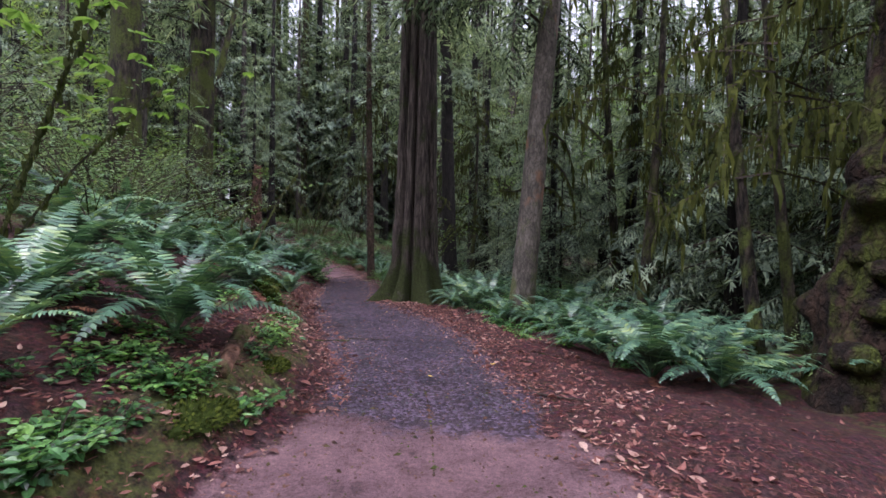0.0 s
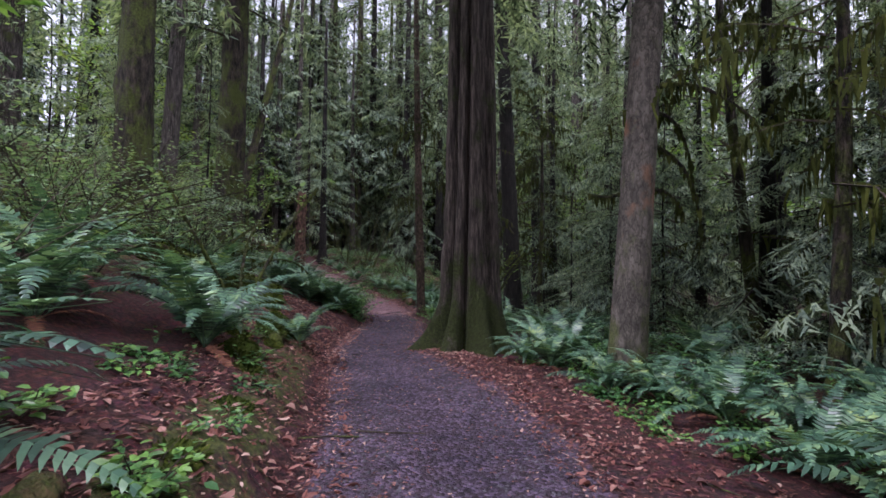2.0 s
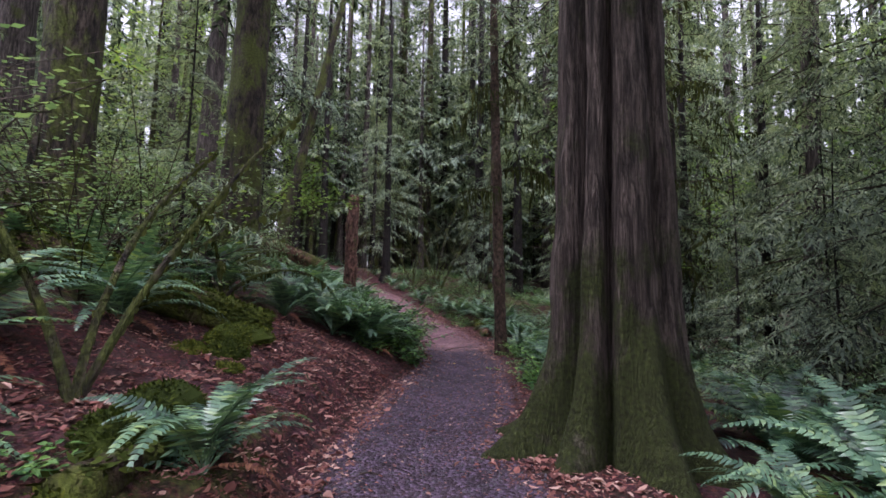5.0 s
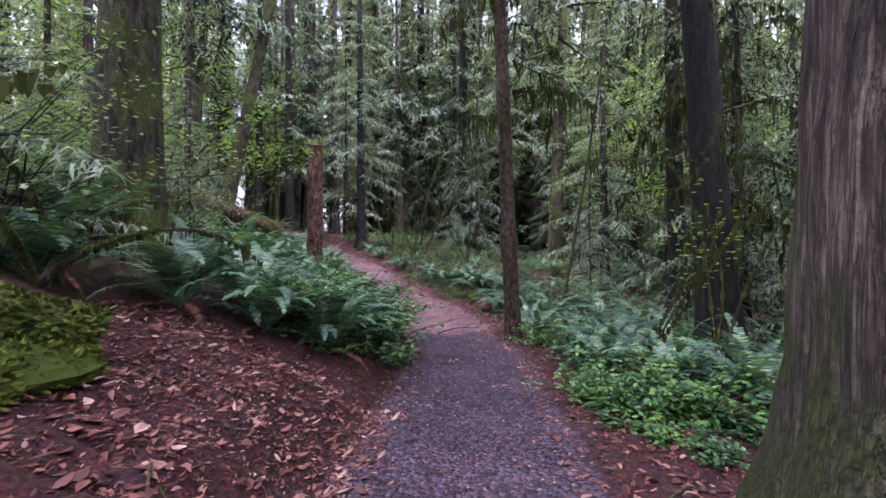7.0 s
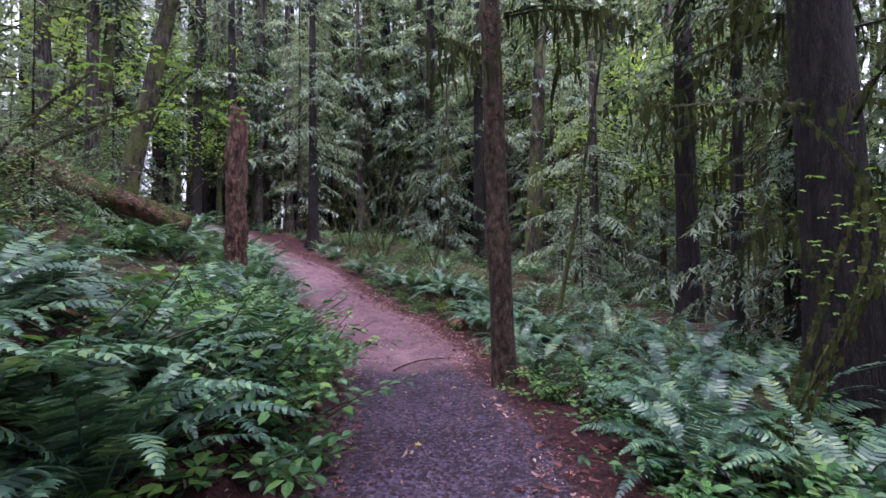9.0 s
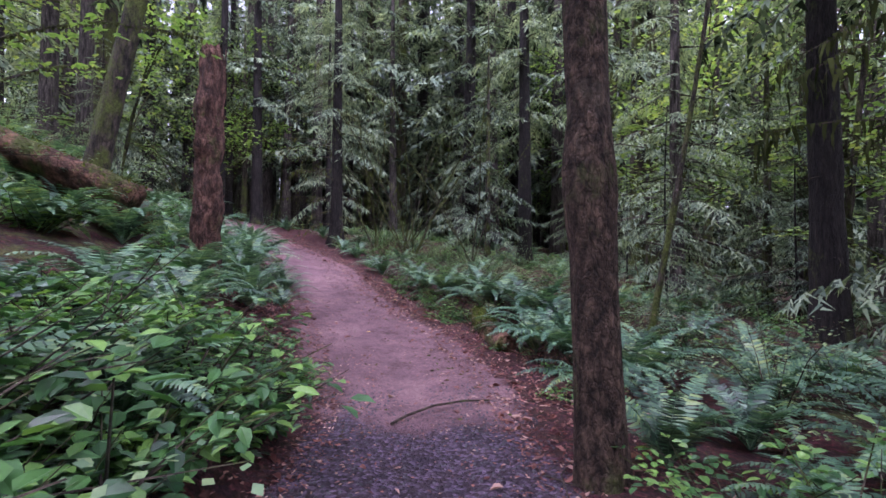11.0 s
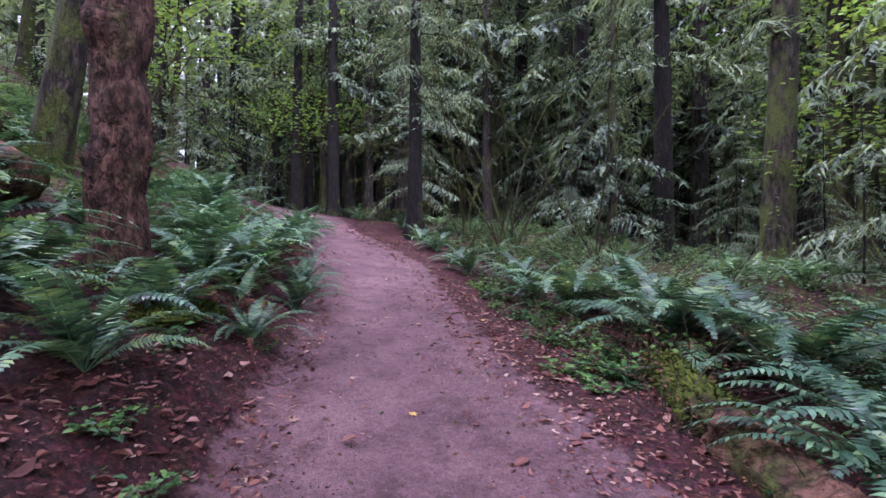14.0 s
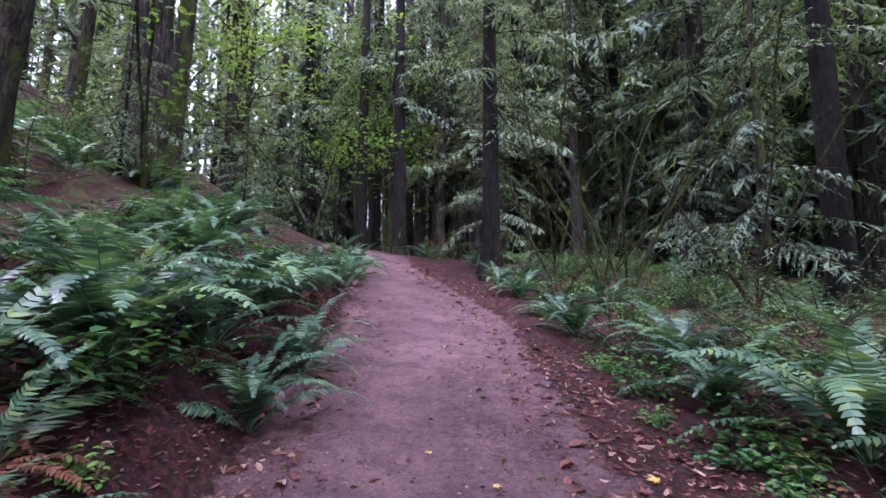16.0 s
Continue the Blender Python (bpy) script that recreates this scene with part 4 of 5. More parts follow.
FERNS = [(-2.15, 3.65, 1.1), (-2.75, 3.0, 1.0), (-2.35, 2.2, 0.7), (-3.1, 1.9, 0.8), (1.25, 8.5, 0.75), (2.05, 7.25, 0.85), (2.15, 6.15, 0.85), (2.95, 4.7, 0.9), (3.4, 7.2, 1.0), (1.75, 8.3, 0.75), (0.35, 10.0, 0.75), (0.75, 11.4, 1.0),
         (-4.45, 14.05, 0.95), (-4.6, 14.6, 0.8), (-5.6, 13.2, 1.05), (-1.45, 15.9, 0.85), (-1.15, 16.3, 0.9), (-0.75, 15.4, 0.9), (-0.2, 14.6, 0.9), (0.1, 15.6, 1.0), (-1.75, 17.6, 0.75), (-3.0, 8.9, 0.8), (-3.62, 4.5, 1.0), (-3.6, 5.6, 1.1), (-2.9, 6.6, 1.15), (-4.6, 6.6, 1.1), (-3.4, 7.6, 0.85), (-4.7, 8.6, 1.0), (-5.25, 10.1, 1.0),
         (0.6, 9.25, 0.85), (2.4, 5.1, 1.1), (3.3, 5.9, 1.0), (2.3, 8.0, 0.8), (1.1, 10.6, 1.1), (3.0, 9.8, 1.0), (0.9, 12.4, 1.1), (2.6, 7.0, 0.8), (1.9, 11.2, 0.9),
         (-5.0, 13.7, 1.1), (-5.5, 14.1, 1.0), (-4.9, 14.9, 0.9), (-6.3, 12.4, 1.0), (-7.3, 13.6, 1.0), (-6.2, 14.9, 1.1), (-5.0, 15.9, 1.0), (-5.3, 17.0, 0.8), (-6.8, 15.8, 1.0),
         (-1.2, 17.0, 0.9), (-0.4, 16.6, 0.9), (-0.9, 18.6, 0.9), (-1.6, 19.4, 0.8), (-2.4, 18.5, 0.75), (-1.0, 20.6, 1.0), (-0.2, 19.4, 1.0), (-2.1, 21.6, 0.9), (-0.1, 21.3, 1.0),
         (-3.3, 22.8, 1.15), (-2.9, 21.5, 1.25), (-3.45, 21.95, 1.0), (-2.3, 20.9, 1.05), (-2.7, 20.2, 0.8), (-3.6, 24.0, 1.25), (-4.5, 24.3, 1.2), (-4.9, 25.4, 1.15), (-5.7, 25.6, 1.2), (-6.5, 26.2, 0.85), (-5.5, 27.0, 0.9), (-7.0, 27.2, 0.8), (-8.2, 27.6, 0.8),
         (-8.8, 28.6, 0.8), (-10.2, 30.0, 0.8), (-8.7, 30.4, 0.9), (-11.3, 31.0, 0.7), (-4.0, 26.8, 0.9), (-2.2, 25.2, 0.9), (-0.9, 25.5, 0.9),
         (-7.1, 19.3, 0.9), (-7.2, 20.5, 0.75), (-7.75, 22.0, 0.55), (-8.75, 23.5, 0.75), (-9.5, 24.4, 0.8), (-6.6, 18.6, 0.8), (-7.9, 20.2, 0.9), (-8.3, 20.6, 0.8), (-7.9, 21.4, 0.85), (-8.7, 22.2, 0.9), (-9.3, 22.9, 1.15), (-9.7, 23.7, 1.15), (-10.2, 23.1, 1.1), (-10.5, 24.7, 1.1), (-11.1, 25.6, 1.0), (-11.5, 24.3, 1.1),
         (-12.0, 26.7, 1.0), (-12.8, 27.8, 1.0), (-13.6, 28.8, 0.9), (-9.6, 20.6, 1.0), (-10.0, 21.9, 1.0), (-13.0, 25.5, 1.1), (-9.2, 19.3, 1.0), (-14.6, 29.6, 0.9), (-13.6, 33.6, 0.8), (-15.5, 33.6, 0.8)]
for n, (x, y, s) in enumerate(FERNS):
    fern(x, y, s, 600 + n, 24 if s > 0.9 else 19)
fern(-8.25, 22.25, 0.7, 690, 5, 9)
FAR_FERN = []
for k in range(3):
    r2, g = random.Random(70 + k), Geo()
    few = [frond_geo(1.0, r, f, 15, 0.15, 530 + k, plain=True) for r, f in ((70, 15), (55, 35), (42, 45))]
    for i in range(13):
        s = r2.uniform(0.7, 1.1)
        g.merge(r2.choice(few), pose(0, 0, 0, r2.uniform(-14, 14), r2.uniform(-12, 12), 137.5 * i) @ Matrix.Diagonal((s, s, s, 1)))
    FAR_FERN.append(g)
FERN_MESH = [g.mesh("fronds", FERN) for g in FAR_FERN]
CARPET = Geo()
rnd = random.Random(5)
made = 0
while made < 330:
    x, y = (rnd.uniform(-20, 9), rnd.uniform(-1, 44))
    side, high, half = trail_at(x, y)
    if side[0] < 0 and y > 19 and abs(side[0]) < 7 and rnd.random() < 0.7:
        continue
    if abs(side[0]) - half[0] < 1.9 or any(math.hypot(x - a, y - b) < 0.7 for a, b, _ in FERNS):
        continue
    s = rnd.uniform(0.8, 1.3)
    m = pose(x, y, foot(x, y, 0.02), 0, 0, rnd.uniform(0, 360)) @ Matrix.Diagonal((s, s, s, 1))
    made += 1
    if abs(side[0]) > 6.5:
        CARPET.merge(FAR_FERN[made % 3], m)
        continue
    thing = new("sword_fern")
    thing.matrix_world = m
    part("fronds", FERN_MESH[made % 3], None, thing)
    tagged(thing, "green sword fern on the forest floor", "fern", "ferns of the wood")
for n in range(150):
    x, y = rnd.uniform(-20, -8), rnd.uniform(13, 33)
    side, high, half = trail_at(x, y)
    if side[0] < 5.0:
        continue
    s = rnd.uniform(0.8, 1.3)
    CARPET.merge(FAR_FERN[n % 3], pose(x, y, foot(x, y, 0.02), 0, 0, rnd.uniform(0, 360)) @ Matrix.Diagonal((s, s, s, 1)))
tagged(new("fern_undergrowth", CARPET.mesh("fern_undergrowth", FERN)), "dense green ferns covering the forest floor", "ferns", kind="stuff")


# ---- shrubs and herbs ----
SHRUBS = {}
for k in range(3):
    for kind, (hgt, spread, stems, leaves, leaf, mat) in {"salal": (0.75, 0.3, 12, 20, 0.078, BROAD), "herb": (0.36, 0.3, 13, 12, 0.085, BROAD), "berry": (1.5, 0.45, 13, 34, 0.05, AIRY), "bramble": (0.85, 0.7, 16, 9, 0.04, DEAD_FERN)}.items():
        st, lv = shrub_geo(hgt, spread, stems, leaves, leaf, 700 + k * 5 + len(kind))
        SHRUBS[kind, k] = (st.mesh("branchwork", TWIG), lv.mesh("leaves", mat))
SHRUB_TEXT = {"salal": ("salal_shrub", "low shrub with glossy oval green leaves", "shrub"), "herb": ("leafy_herb", "low herb with broad bright green leaves", "plant"),
              "berry": ("huckleberry_bush", "airy bush with many small green leaves", "shrub"), "bramble": ("dry_bramble", "tangle of thin brown stems with withered leaves", "shrub")}


def shrub(x, y, kind, scale, k, turn, up=0.0):
    name, label, category = SHRUB_TEXT[kind]
    thing = new(name)
    thing.matrix_world = pose(x, y, foot(x, y, 0.02) + up, 0, 0, turn) @ Matrix.Diagonal((scale, scale, scale, 1))
    st, lv = SHRUBS[kind, k % 3]
    part("branchwork", st, None, thing)
    part("leaves", lv, None, thing)
    return tagged(thing, label, category, name.replace("_", " ") + " beside the trail")


rnd = random.Random(31)
# stretches of the trail's sides: y from, y to, way off the edge from, to, side, kind, count
for y0, y1, o0, o1, left, kind, count, size in [
        (1.2, 4.4, 0.15, 1.9, True, "herb", 40, 0.65), (4.4, 9.0, 0.5, 1.3, True, "herb", 12, 0.7), (15.6, 20.4, 0.15, 2.6, True, "herb", 80, 0.92), (16.0, 20.0, 0.2, 1.0, True, "salal", 10, 0.7),
        (14.0, 18.6, 0.3, 1.2, True, "salal", 30, 1.15), (13.4, 17.4, 0.35, 2.2, False, "salal", 40, 0.85), (12.6, 15.6, 0.25, 0.9, False, "herb", 22, 0.7), (13.6, 15.2, 0.9, 1.6, False, "herb", 8, 0.9), (5.0, 10.0, 0.8, 2.4, False, "herb", 26, 0.8), (4.5, 10.5, 1.0, 3.2, False, "salal", 16, 0.75),
        (20.0, 30.0, 0.8, 3.6, False, "salal", 34, 0.8), (18.6, 27.5, 0.25, 1.4, False, "herb", 40, 0.65), (18.8, 24.0, 0.5, 1.6, False, "bramble", 16, 0.7), (19.8, 24.5, 0.15, 1.0, True, "herb", 12, 0.5), (22.0, 30.0, 0.5, 2.6, True, "salal", 22, 0.9), (17.5, 24.0, 1.2, 4.5, False, "berry", 16, 0.8),
        (4.0, 16.0, 2.4, 6.5, True, "berry", 52, 1.35), (17.0, 30.0, 3.5, 12.0, True, "berry", 60, 1.3), (4.5, 14.0, 2.5, 7.0, False, "berry", 22, 0.9), (24.0, 36.0, 2.0, 7.0, False, "berry", 20, 1.0),
        (4.0, 30.0, 2.5, 9.0, True, "salal", 60, 1.0), (5.0, 32.0, 2.5, 9.0, False, "salal", 60, 1.0), (21.0, 32.0, 2.6, 8.0, False, "salal", 24, 1.0), (20.0, 31.0, 1.2, 5.0, False, "bramble", 60, 1.0), (21.0, 32.0, 3.0, 9.0, False, "berry", 8, 1.0)]:
    for n in range(count):
        i = rnd.choice(np.nonzero((LINE[:-1, 1] >= y0) & (LINE[:-1, 1] <= y1))[0].tolist())
        p, q = LINE[i], LINE[i + 1]
        d = Vector((q[0] - p[0], q[1] - p[1])).normalized()
        out = (p[3] + rnd.uniform(o0, o1)) * (1 if left else -1)
        along = rnd.uniform(-0.3, 0.3)
        x, y = p[0] - d.y * out + d.x * along, p[1] + d.x * out + d.y * along
        if math.hypot(x + 2.86, y - 17.95) < 0.5 or math.hypot(x + 0.57, y - 10.82) < 1.1:
            continue
        if kind == "berry" and abs(trail_at(x, y)[0][0]) < 2.6:
            continue
        shrub(x, y, kind, size * rnd.uniform(0.7, 1.25), n, rnd.uniform(0, 360))


# the tall leafy clump where the trail bends out of sight
for n, (x, y, kind, size) in enumerate([(-4.3, 14.7, "salal", 1.25), (-4.45, 15.2, "salal", 1.35), (-4.4, 15.75, "salal", 1.3), (-4.75, 14.4, "salal", 1.3), (-4.7, 16.3, "salal", 1.35), (-4.85, 15.5, "salal", 1.5),
                                        (-4.75, 15.0, "berry", 0.85), (-5.0, 15.9, "berry", 0.85), (-5.0, 16.9, "salal", 1.3), (-5.35, 17.6, "salal", 1.2), (-4.5, 14.2, "herb", 1.2), (-4.2, 15.3, "herb", 1.1)]):
    shrub(x, y, kind, size, n, 83 * n)


def vine_maple(x, y, high, stems, leaves, seed, leaf=0.12, bend=-1.0, bare=False, az=None, moss=0.06, thick=0.03):
    rnd = random.Random(seed)
    thing = new("vine_maple")
    thing.matrix_world = pose(x, y, foot(x, y, 0.05))
    lv, lines = Geo(), []
    for i in range(stems):
        pts = limb_line((0, 0, 0), rnd.uniform(0, math.tau) if az is None else az + rnd.uniform(-0.35, 0.35), high * rnd.uniform(0.8, 1.25), rnd.uniform(1.05, 1.4), bend * rnd.uniform(0.5, 1.2), rnd, 8)
        part("stem", tube(pts, [thick * (1.1 - k / 9) for k in range(9)], 6, False), MOSSY_BARK, thing)
        lines.append(pts)
        for k in range(0 if bare else leaves):
            u = rnd.uniform(0.5, 1) * 7.99
            p = pts[int(u)].lerp(pts[int(u) + 1], u % 1) + Vector((rnd.gauss(0, 0.3), rnd.gauss(0, 0.3), rnd.gauss(0, 0.09)))
            a = rnd.uniform(0, math.tau)
            for spread in (-0.7, 0, 0.7):
                oval_leaf(lv, p, Vector((math.cos(a + spread), math.sin(a + spread), -0.25)).normalized(), Vector((rnd.uniform(-.3, .3), rnd.uniform(-.3, .3), 1)).normalized(), leaf * rnd.uniform(0.7, 1.1), leaf * 0.45)
    if not bare:
        part("leaves", lv, MAPLE, thing)
    part("hanging_moss", moss_geo(lines, seed + 1, moss, 0.035, 0.03), HANGING, thing, "green moss along the stems")
    return tagged(thing, "bare arching stems wrapped in moss" if bare else "vine maple with arching stems and bright green leaves", "shrub", "vine maples")


vine_maple(-3.4, 3.4, 2.5, 3, 20, 801, 0.13, -0.9, az=0.35, thick=0.011)
vine_maple(-3.9, 8.8, 2.3, 3, 0, 802, bare=True, bend=-0.5)
for n, (x, y) in enumerate([(-10.6, 32.6), (-9.6, 33.2), (-8.7, 31.8), (-9.9, 34.4), (-6.5, 32.5)]):
    vine_maple(x, y, 6.0, 4, 0, 850 + n, bare=True, bend=-0.4, moss=0.03)
vine_maple(-5.4, 10.2, 2.0, 3, 12, 803, 0.06, thick=0.01)
vine_maple(-6.0, 12.2, 1.9, 4, 0, 804, bend=-2.2, bare=True, moss=0.14)
vine_maple(-6.6, 12.8, 2.0, 3, 0, 814, bend=-2.0, bare=True, moss=0.14)
vine_maple(-1.1, 15.7, 2.9, 4, 20, 840, 0.06, -0.7, az=0.3, thick=0.01)
vine_maple(-0.5, 14.7, 3.2, 3, 18, 841, 0.06, -0.8, az=0.9, thick=0.01)
for n, (x, y, s) in enumerate([(-0.6, 31.0, 5.5), (2.4, 34.0, 6.0), (-15.0, 25.0, 4.5), (-19.5, 32.0, 6.0), (-23.0, 38.0, 7.5), (-12.4, 19.5, 4.0), (-10.5, 17.5, 4.0), (-17.0, 20.5, 5.5), (4.5, 25.0, 5.0)]):
    vine_maple(x, y, s, 5, 46 if s > 3 else 26, 820 + n, 0.13 if s > 3 else 0.08)

# ---- logs, moss and wood on the ground ----


def log_geo(a, b, r0, r1, seed, rough=0.14, sides=22, steps=30):
    a, b = Vector(a), Vector(b)
    d = (b - a).normalized()
    u = d.cross(Vector((0, 0, 1))).normalized()
    w = u.cross(d)
    verts, faces = [], []
    for i in range(steps + 1):
        s = i / steps
        for k in range(sides):
            t = math.tau * k / sides
            n = noise.noise(Vector((math.cos(t) * 1.4 + seed, math.sin(t) * 1.4, s * 5))) + 0.5 * noise.noise(Vector((math.cos(t) * 4 + seed, math.sin(t) * 4, s * 16)))
            r = (r0 + (r1 - r0) * s) * (1 + rough * n * 1.6)
            jut = d * (noise.noise(Vector((t * 2, seed, 3))) * 0.25 * r0 if i in (0, steps) else 0)
            verts.append(a.lerp(b, s) + (u * math.cos(t) + w * math.sin(t)) * r + jut)
        # ends are broken off unevenly
    faces = [(i * sides + k, i * sides + (k + 1) % sides, (i + 1) * sides + (k + 1) % sides, (i + 1) * sides + k) for i in range(steps) for k in range(sides)]
    faces += [tuple(range(sides))[::-1], tuple(range(steps * sides, (steps + 1) * sides))]
    return Geo().add([tuple(v) for v in verts], faces)


def fallen_log(a, b, r0, r1, mat, seed, label, tufts=0.0):
    thing = new("fallen_log")
    a = Vector((a[0], a[1], foot(*a[:2]) + (a[2] if len(a) > 2 else r0 * 0.55)))
    b = Vector((b[0], b[1], foot(*b[:2]) + (b[2] if len(b) > 2 else r1 * 0.55)))
    part("stem", log_geo(a, b, r0, r1, seed), mat, thing, smooth_faces=True)
    if tufts:
        rnd, g, d = random.Random(seed), Geo(), (b - a).normalized()
        u = d.cross(Vector((0, 0, 1))).normalized()
        w = u.cross(d)
        for _ in range(int(tufts)):
            s, t = rnd.random() ** 1.3, rnd.uniform(0.15, math.pi - 0.15)
            n = u * math.cos(t) + w * math.sin(t)
            p = a.lerp(b, s) + n * (r0 + (r1 - r0) * s) * 1.02
            kite(g, p, (n * 0.7 + d * rnd.uniform(-.8, .8) + Vector((rnd.uniform(-.5, .5), rnd.uniform(-.5, .5), -0.35))).normalized(), n, rnd.uniform(0.03, 0.09), 0.03)
        tagged(part("moss", g, CUSHION, thing, "bright green moss on the log"), kind="stuff")
    return tagged(thing, label, "log")


fallen_log((-1.55, 3.2), (-1.8, 4.1), 0.05, 0.075, ROTTEN, 3, "small rotten red-brown log at the trail's edge")
fallen_log((-4.85, 11.75), (-6.5, 9.9), 0.2, 0.26, MOSS_LOG, 4, "thick fallen log covered in bright moss", 3200)
fallen_log((-9.5, 20.75, 0.8), (-13.2, 19.5, 0.6), 0.2, 0.3, ROTTEN, 5, "dark broken fallen log with a mossy end", 700)
fallen_log((-9.9, 21.2, 0.35), (-13.5, 20.3, 0.4), 0.24, 0.28, ROTTEN, 6, "dark rotten fallen log on the slope")
fallen_log((-4.62, 23.5), (-4.25, 22.55), 0.14, 0.17, MOSS_LOG, 7, "short log end covered in green moss", 700)
fallen_log((-4.22, 22.45), (-3.85, 21.6), 0.17, 0.15, ROTTEN, 8, "crumbling orange-brown rotten log by the trail")
fallen_log((-3.6, 9.9), (-3.05, 8.2), 0.07, 0.1, MOSS_LOG, 9, "thin mossy log on the bank", 500)


def moss_cushion(x, y, r, h, seed):
    rnd = random.Random(seed)
    g = Geo()
    rows, sides = 7, 18
    verts = []
    for i in range(rows + 1):
        e = i / rows * math.pi / 2
        for k in range(sides):
            a = math.tau * k / sides
            n = 1 + 0.3 * noise.noise(Vector((math.cos(a) * 1.5 + seed, math.sin(a) * 1.5, i * 0.4)))
            verts.append((r * n * math.cos(e) * math.cos(a), r * n * math.cos(e) * math.sin(a), h * n * math.sin(e) - 0.06))
    g.add(verts, [(i * sides + k, i * sides + (k + 1) % sides, (i + 1) * sides + (k + 1) % sides, (i + 1) * sides + k) for i in range(rows) for k in range(sides)])
    for _ in range(int(4200 * r)):
        a, e = rnd.uniform(0, math.tau), math.asin(rnd.random())
        n = Vector((math.cos(e) * math.cos(a), math.cos(e) * math.sin(a), math.sin(e)))
        p = Vector((n.x * r, n.y * r, n.z * h - 0.06))
        kite(g, p, (n + Vector((rnd.uniform(-.9, .9), rnd.uniform(-.9, .9), rnd.uniform(-.6, .3)))).normalized(), n, rnd.uniform(0.02, 0.06), 0.02)
    ob = new("moss_cushion", g.mesh("moss_cushion", CUSHION))
    ob.matrix_world = pose(x, y, foot(x, y))
    return tagged(ob, "rounded cushion of bright green moss on the bank", "moss", "moss cushions")


for n, (x, y, r, h) in enumerate([(-2.75, 6.9, 0.2, 0.16), (-2.5, 6.6, 0.16, 0.1), (-3.35, 8.6, 0.17, 0.2), (-3.1, 8.2, 0.14, 0.1), (-8.3, 21.75, 0.3, 0.12), (-8.0, 21.3, 0.3, 0.1), (-5.45, 24.3, 0.17, 0.14), (-4.5, 10.7, 0.22, 0.2), (-4.8, 11.05, 0.25, 0.22), (-4.6, 10.3, 0.17, 0.12), (-4.2, 10.35, 0.16, 0.08), (-3.55, 9.1, 0.26, 0.22), (-3.25, 9.0, 0.14, 0.1), (-3.2, 7.6, 0.16, 0.09),
                                  (-4.9, 11.4, 0.35, 0.22), (-2.1, 5.6, 0.22, 0.08), (-1.8, 4.7, 0.2, 0.07), (-1.55, 3.9, 0.22, 0.06), (-1.6, 2.8, 0.3, 0.07)]):
    moss_cushion(x, y, r, h, 900 + n)

# ---- fallen leaves, twigs and stones ----
rnd = random.Random(77)


def scatter(count, y0, y1, o0, o1, power=1.0, sides=(1, -1)):
    """Places beside or on the trail, given by the way off its edge."""
    pool = np.nonzero((LINE[:-1, 1] >= y0) & (LINE[:-1, 1] <= y1))[0]
    steps = np.hypot(*(LINE[pool + 1][:, :2] - LINE[pool][:, :2]).T)
    picks = np.random.RandomState(count).choice(pool, count, p=steps / steps.sum())
    rows = []
    for i in picks:
        p, q = LINE[i], LINE[i + 1]
        d = Vector((q[0] - p[0], q[1] - p[1])).normalized()
        out = max(p[3] + o0 + (o1 - o0) * rnd.random() ** power, 0.0) * rnd.choice(sides)
        u = rnd.random()
        rows.append((p[0] + (q[0] - p[0]) * u - d.y * out, p[1] + (q[1] - p[1]) * u + d.x * out))
    a = np.array(rows)
    return [(x, y, z) for (x, y), z in zip(rows, ground_height(a[:, 0], a[:, 1]))]


litter = Geo()
spots = scatter(11000, 3.5, 31, -0.3, 1.1, 1.6) + scatter(2600, 1, 12, -0.15, 1.0, 1.2, (-1,)) + scatter(4200, 1, 10, -0.1, 1.2, 1, (1,)) + scatter(7000, 9.3, 13.5, -0.2, 2.2, 1, (1,)) + scatter(1300, 4.5, 31, -1.0, -0.1, 0.6) + scatter(700, -1, 4, -0.2, 2.5, 1) + scatter(900, 8.0, 13.0, 0.0, 0.9, 1, (-1,)) + scatter(2400, 20, 27, -0.1, 1.1, 1, (1,)) + scatter(1500, 19, 26, -0.1, 0.9, 1, (-1,)) + scatter(1200, 17.5, 24, -0.2, 0.7, 1)
for x, y, z in spots:
    a = rnd.uniform(0, math.tau)
    size = rnd.uniform(0.018, 0.06) if rnd.random() < 0.86 else rnd.uniform(0.06, 0.11)
    tilt = 0.35
    oval_leaf(litter, Vector((x, y, z + rnd.uniform(0.004, 0.02))), Vector((math.cos(a), math.sin(a), rnd.uniform(-tilt, tilt))).normalized(), Vector((rnd.uniform(-tilt, tilt), rnd.uniform(-tilt, tilt), 1)).normalized(),
              size, size * rnd.uniform(0.2, 0.7), rnd.uniform(-0.3, 0.4))
for x, y, z in scatter(4200, 3.8, 21, -1.0, 0.0, 0.8) + scatter(1900, 18, 30, -1.0, 0.0, 0.6):
    a, size = rnd.uniform(0, math.tau), rnd.uniform(0.012, 0.036)
    oval_leaf(litter, Vector((x, y, z + rnd.uniform(0.006, 0.02))), Vector((math.cos(a), math.sin(a), rnd.uniform(-.2, .2))).normalized(), Vector((rnd.uniform(-.3, .3), rnd.uniform(-.3, .3), 1)).normalized(), size, size * rnd.uniform(0.25, 0.7), 0.15)
tagged(new("leaf_litter", litter.mesh("leaf_litter", FALLEN)), "scattered dry brown and tan leaves along the trail", "leaves", kind="stuff")

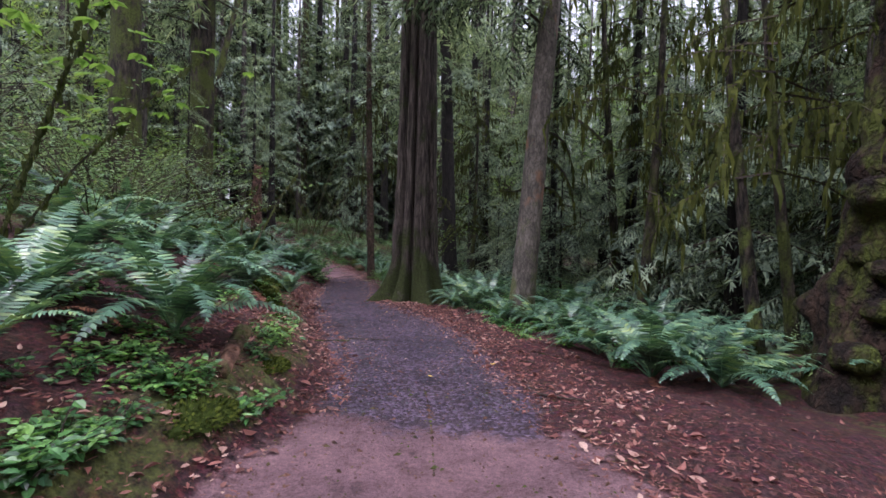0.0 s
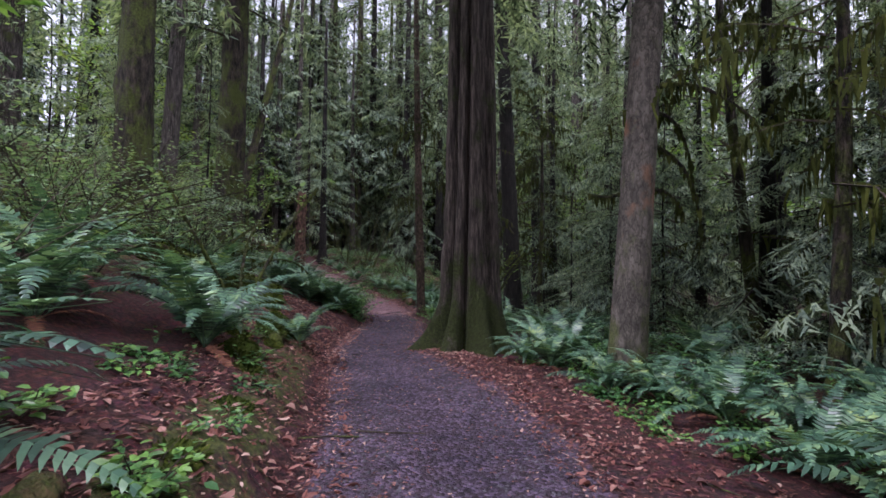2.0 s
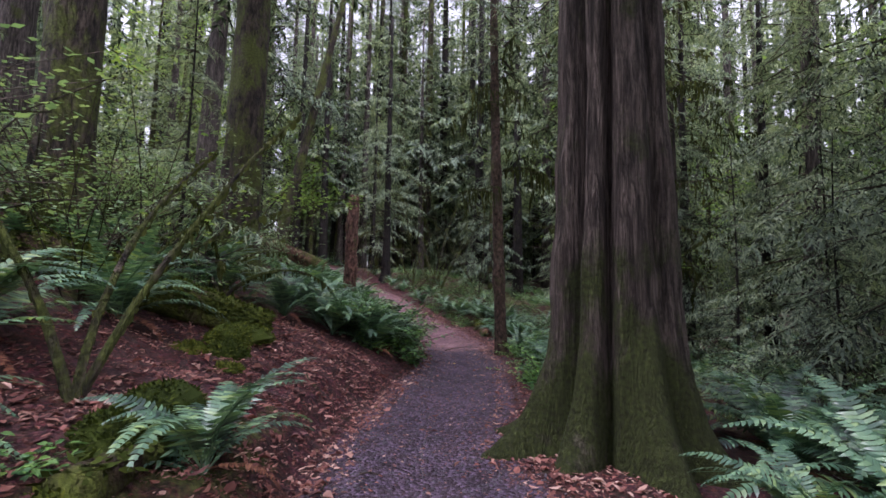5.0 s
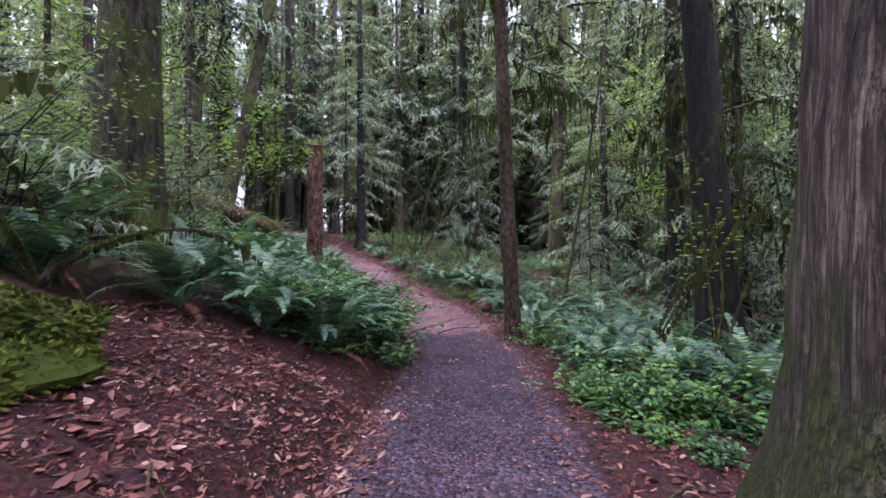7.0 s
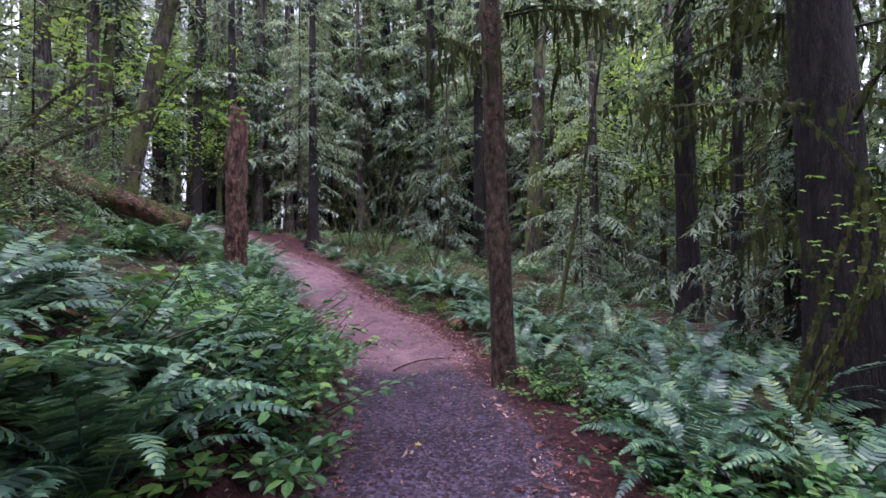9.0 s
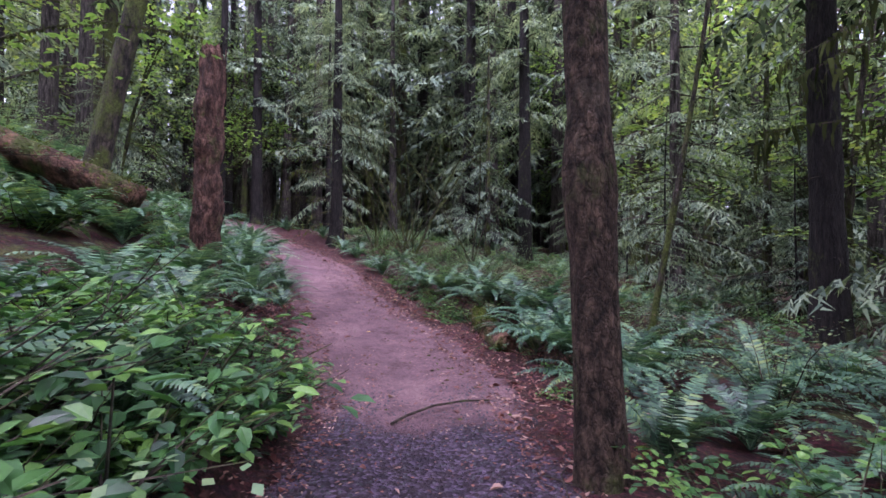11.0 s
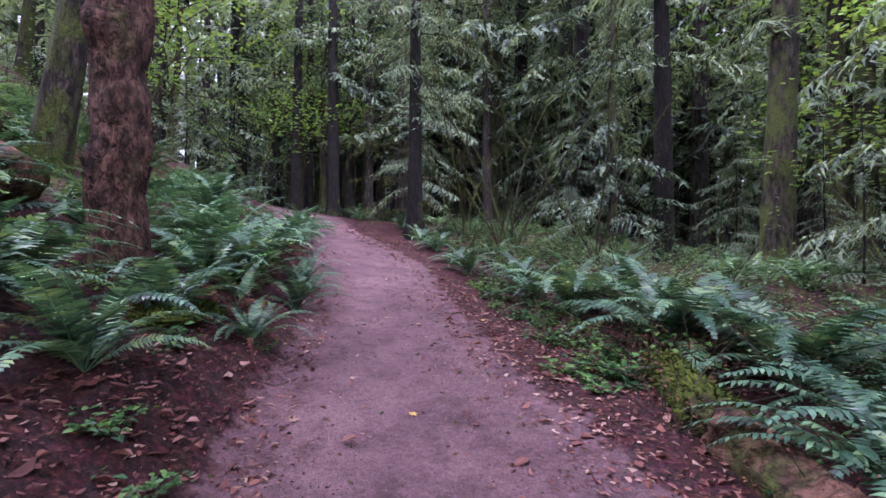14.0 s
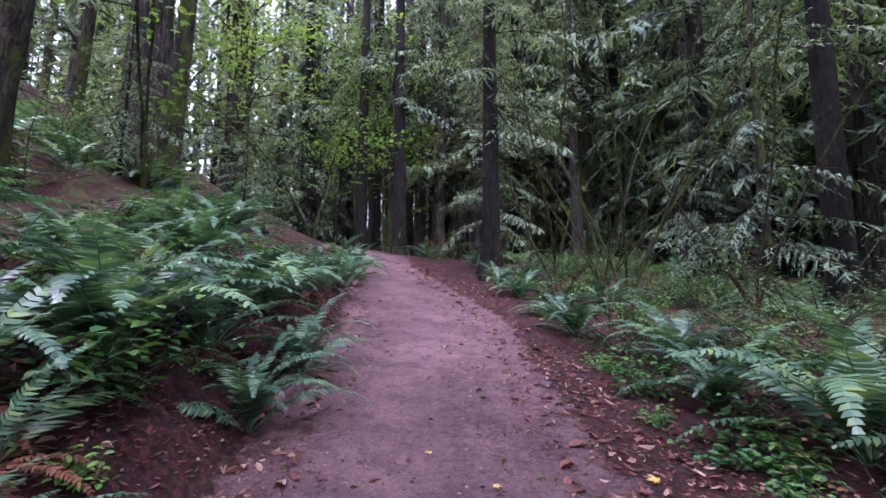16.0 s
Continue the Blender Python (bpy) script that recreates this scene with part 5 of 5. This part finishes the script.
LEAVES = [maple_leaf_geo(0.14, k).mesh("fallen_leaf", YELLOW if k < 2 else FALLEN) for k in range(4)]
for n, (x, y) in enumerate([(-6.89, 21.28), (-6.65, 21.39), (-6.1, 21.92), (-5.66, 21.96), (-6.8, 22.16), (-6.63, 24.33), (-7.27, 24.15), (-7.79, 24.1), (-7.27, 24.0), (-10.2, 25.6), (-6.62, 24.5), (-6.19, 19.66), (-5.98, 19.69),
                            (-6.1, 20.0), (-5.32, 19.56), (-4.18, 19.99), (-4.48, 19.45), (-4.66, 18.22), (-4.13, 18.05), (-3.47, 16.02), (-2.64, 14.67), (-4.11, 12.43), (-2.32, 12.65), (-2.01, 12.76), (-3.27, 16.36), (-1.08, 9.03),
                            (-2.18, 7.69), (-2.76, 9.18), (-0.09, 4.75), (0.61, 5.2), (1.85, 5.6), (0.4, 5.23), (-1.25, 3.14), (1.74, 3.36)]):
    bright = n in (2, 7, 8, 9, 25, 28, 29, 10, 19)
    leaf = new("fallen_leaf", LEAVES[n % 2 if bright else 2 + n % 2])
    s = rnd.uniform(0.6, 1.0)
    leaf.matrix_world = pose(x, y, foot(x, y) + 0.012, rnd.uniform(-8, 8), rnd.uniform(-8, 8), rnd.uniform(0, 360)) @ Matrix.Diagonal((s, s, s, 1))
    tagged(leaf, "yellow fallen maple leaf on the trail" if bright else "dry tan fallen maple leaf on the ground", "leaf", "fallen maple leaves")


def stick(points, r, label="thin dry stick lying on the trail"):
    pts = [Vector((x, y, foot(x, y) + r + dz)) for x, y, dz in points]
    ob = new("fallen_stick", tube(pts, [r * (1.1 - 0.6 * i / len(pts)) for i in range(len(pts))], 6).mesh("fallen_stick", TWIG))
    return tagged(ob, label, "stick", "fallen sticks")


stick([(-4.5, 18.85, 0), (-4.43, 19.05, 0.02), (-4.25, 19.3, 0.04), (-4.0, 19.5, 0.02), (-3.78, 19.66, 0)], 0.013, "curved bare stick lying across the trail")
for x, y, z in scatter(70, 0, 30, -0.5, 1.2):
    a, l = rnd.uniform(0, math.tau), rnd.uniform(0.12, 0.6)
    stick([(x, y, 0), (x + math.cos(a) * l / 2, y + math.sin(a) * l / 2, 0.015), (x + math.cos(a + 0.25) * l, y + math.sin(a + 0.25) * l, 0)], rnd.uniform(0.003, 0.009))

straw = Geo()
for x, y, z in scatter(9000, -1.5, 30, -0.35, 1.3, 1.2) + scatter(5000, -1.5, 9, -0.3, 1.6, 1, (-1,)) + scatter(3000, 8.5, 14, 0, 2, 1, (1,)):
    a, l = rnd.uniform(0, math.tau), rnd.uniform(0.02, 0.09)
    d = Vector((math.cos(a), math.sin(a), rnd.uniform(-0.25, 0.25)))
    needle(straw, Vector((x, y, z + rnd.uniform(0.003, 0.014))), d, Vector((rnd.uniform(-.4, .4), 0, 1)), l, rnd.uniform(0.004, 0.014))
tagged(new("needle_litter", straw.mesh("needle_litter", FALLEN)), "red-brown needles and bark shreds on the ground", "needles", kind="stuff")

gravel = Geo()
for x, y, z in scatter(12000, 3.4, 19.8, -1.0, 0.0, 0.75):
    r = rnd.uniform(0.006, 0.019)
    v = [(r * rnd.uniform(.6, 1.2), 0, 0), (0, r * rnd.uniform(.6, 1.2), 0), (-r * rnd.uniform(.6, 1.2), 0, 0), (0, -r * rnd.uniform(.6, 1.2), 0), (0, 0, r * rnd.uniform(.5, 1))]
    gravel.add(v, [(0, 1, 4), (1, 2, 4), (2, 3, 4), (3, 0, 4)], pose(x, y, z, rnd.uniform(-20, 20), rnd.uniform(-20, 20), rnd.uniform(0, 360)))
tagged(new("gravel", gravel.mesh("gravel", STONE)), "dark crushed stone strewn over the trail", "gravel", kind="stuff")
crumbs = Geo()
for x, y, z in scatter(2600, -1, 4, -1.4, 0.3, 0.8) + scatter(4500, 18.5, 30, -1.0, 0.3, 0.7):
    r = rnd.uniform(0.004, 0.016) if rnd.random() < 0.88 else rnd.uniform(0.014, 0.036)
    a = rnd.uniform(0, 360)
    crumbs.add([(r, 0, 0), (0, r * .5, 0), (-r, 0, 0), (0, -r * .5, 0), (0, 0, r * .5)], [(0, 1, 4), (1, 2, 4), (2, 3, 4), (3, 0, 4)], pose(x, y, z + 0.001, 0, 0, a))
tagged(new("bark_crumbs", crumbs.mesh("bark_crumbs", ROTTEN)), "dark crumbs of bark and cone scales on the trail", "debris", kind="stuff")

# ---- the far woods, past what can be told apart ----
rnd = random.Random(91)
woods = Geo()
for n in range(1150):
    a, far = rnd.uniform(0, math.tau), rnd.uniform(50, 92)
    x, y = -6 + math.cos(a) * far, 16 + math.sin(a) * far
    z, high = foot(x, y), rnd.uniform(30, 50)
    woods.merge(tube([(x, y, z - 0.5), (x, y, z + high)], [0.35, 0.05], 4, False))
    for k in range(120):
        s = (k + rnd.random()) / 120
        b, size = rnd.uniform(0, math.tau), 2.6 * (1.1 - s) * rnd.uniform(0.6, 1.2)
        d = Vector((math.cos(b), math.sin(b), -0.35)).normalized()
        needle(woods, Vector((x, y, z + 1 + s * high)), d, Vector((rnd.uniform(-.4, .4), rnd.uniform(-.4, .4), 1)).normalized(), size, 0.85)
tagged(new("far_woods", woods.mesh("far_woods", HEMLOCK)), "distant dense conifer woods closing the view", "woods", kind="stuff")
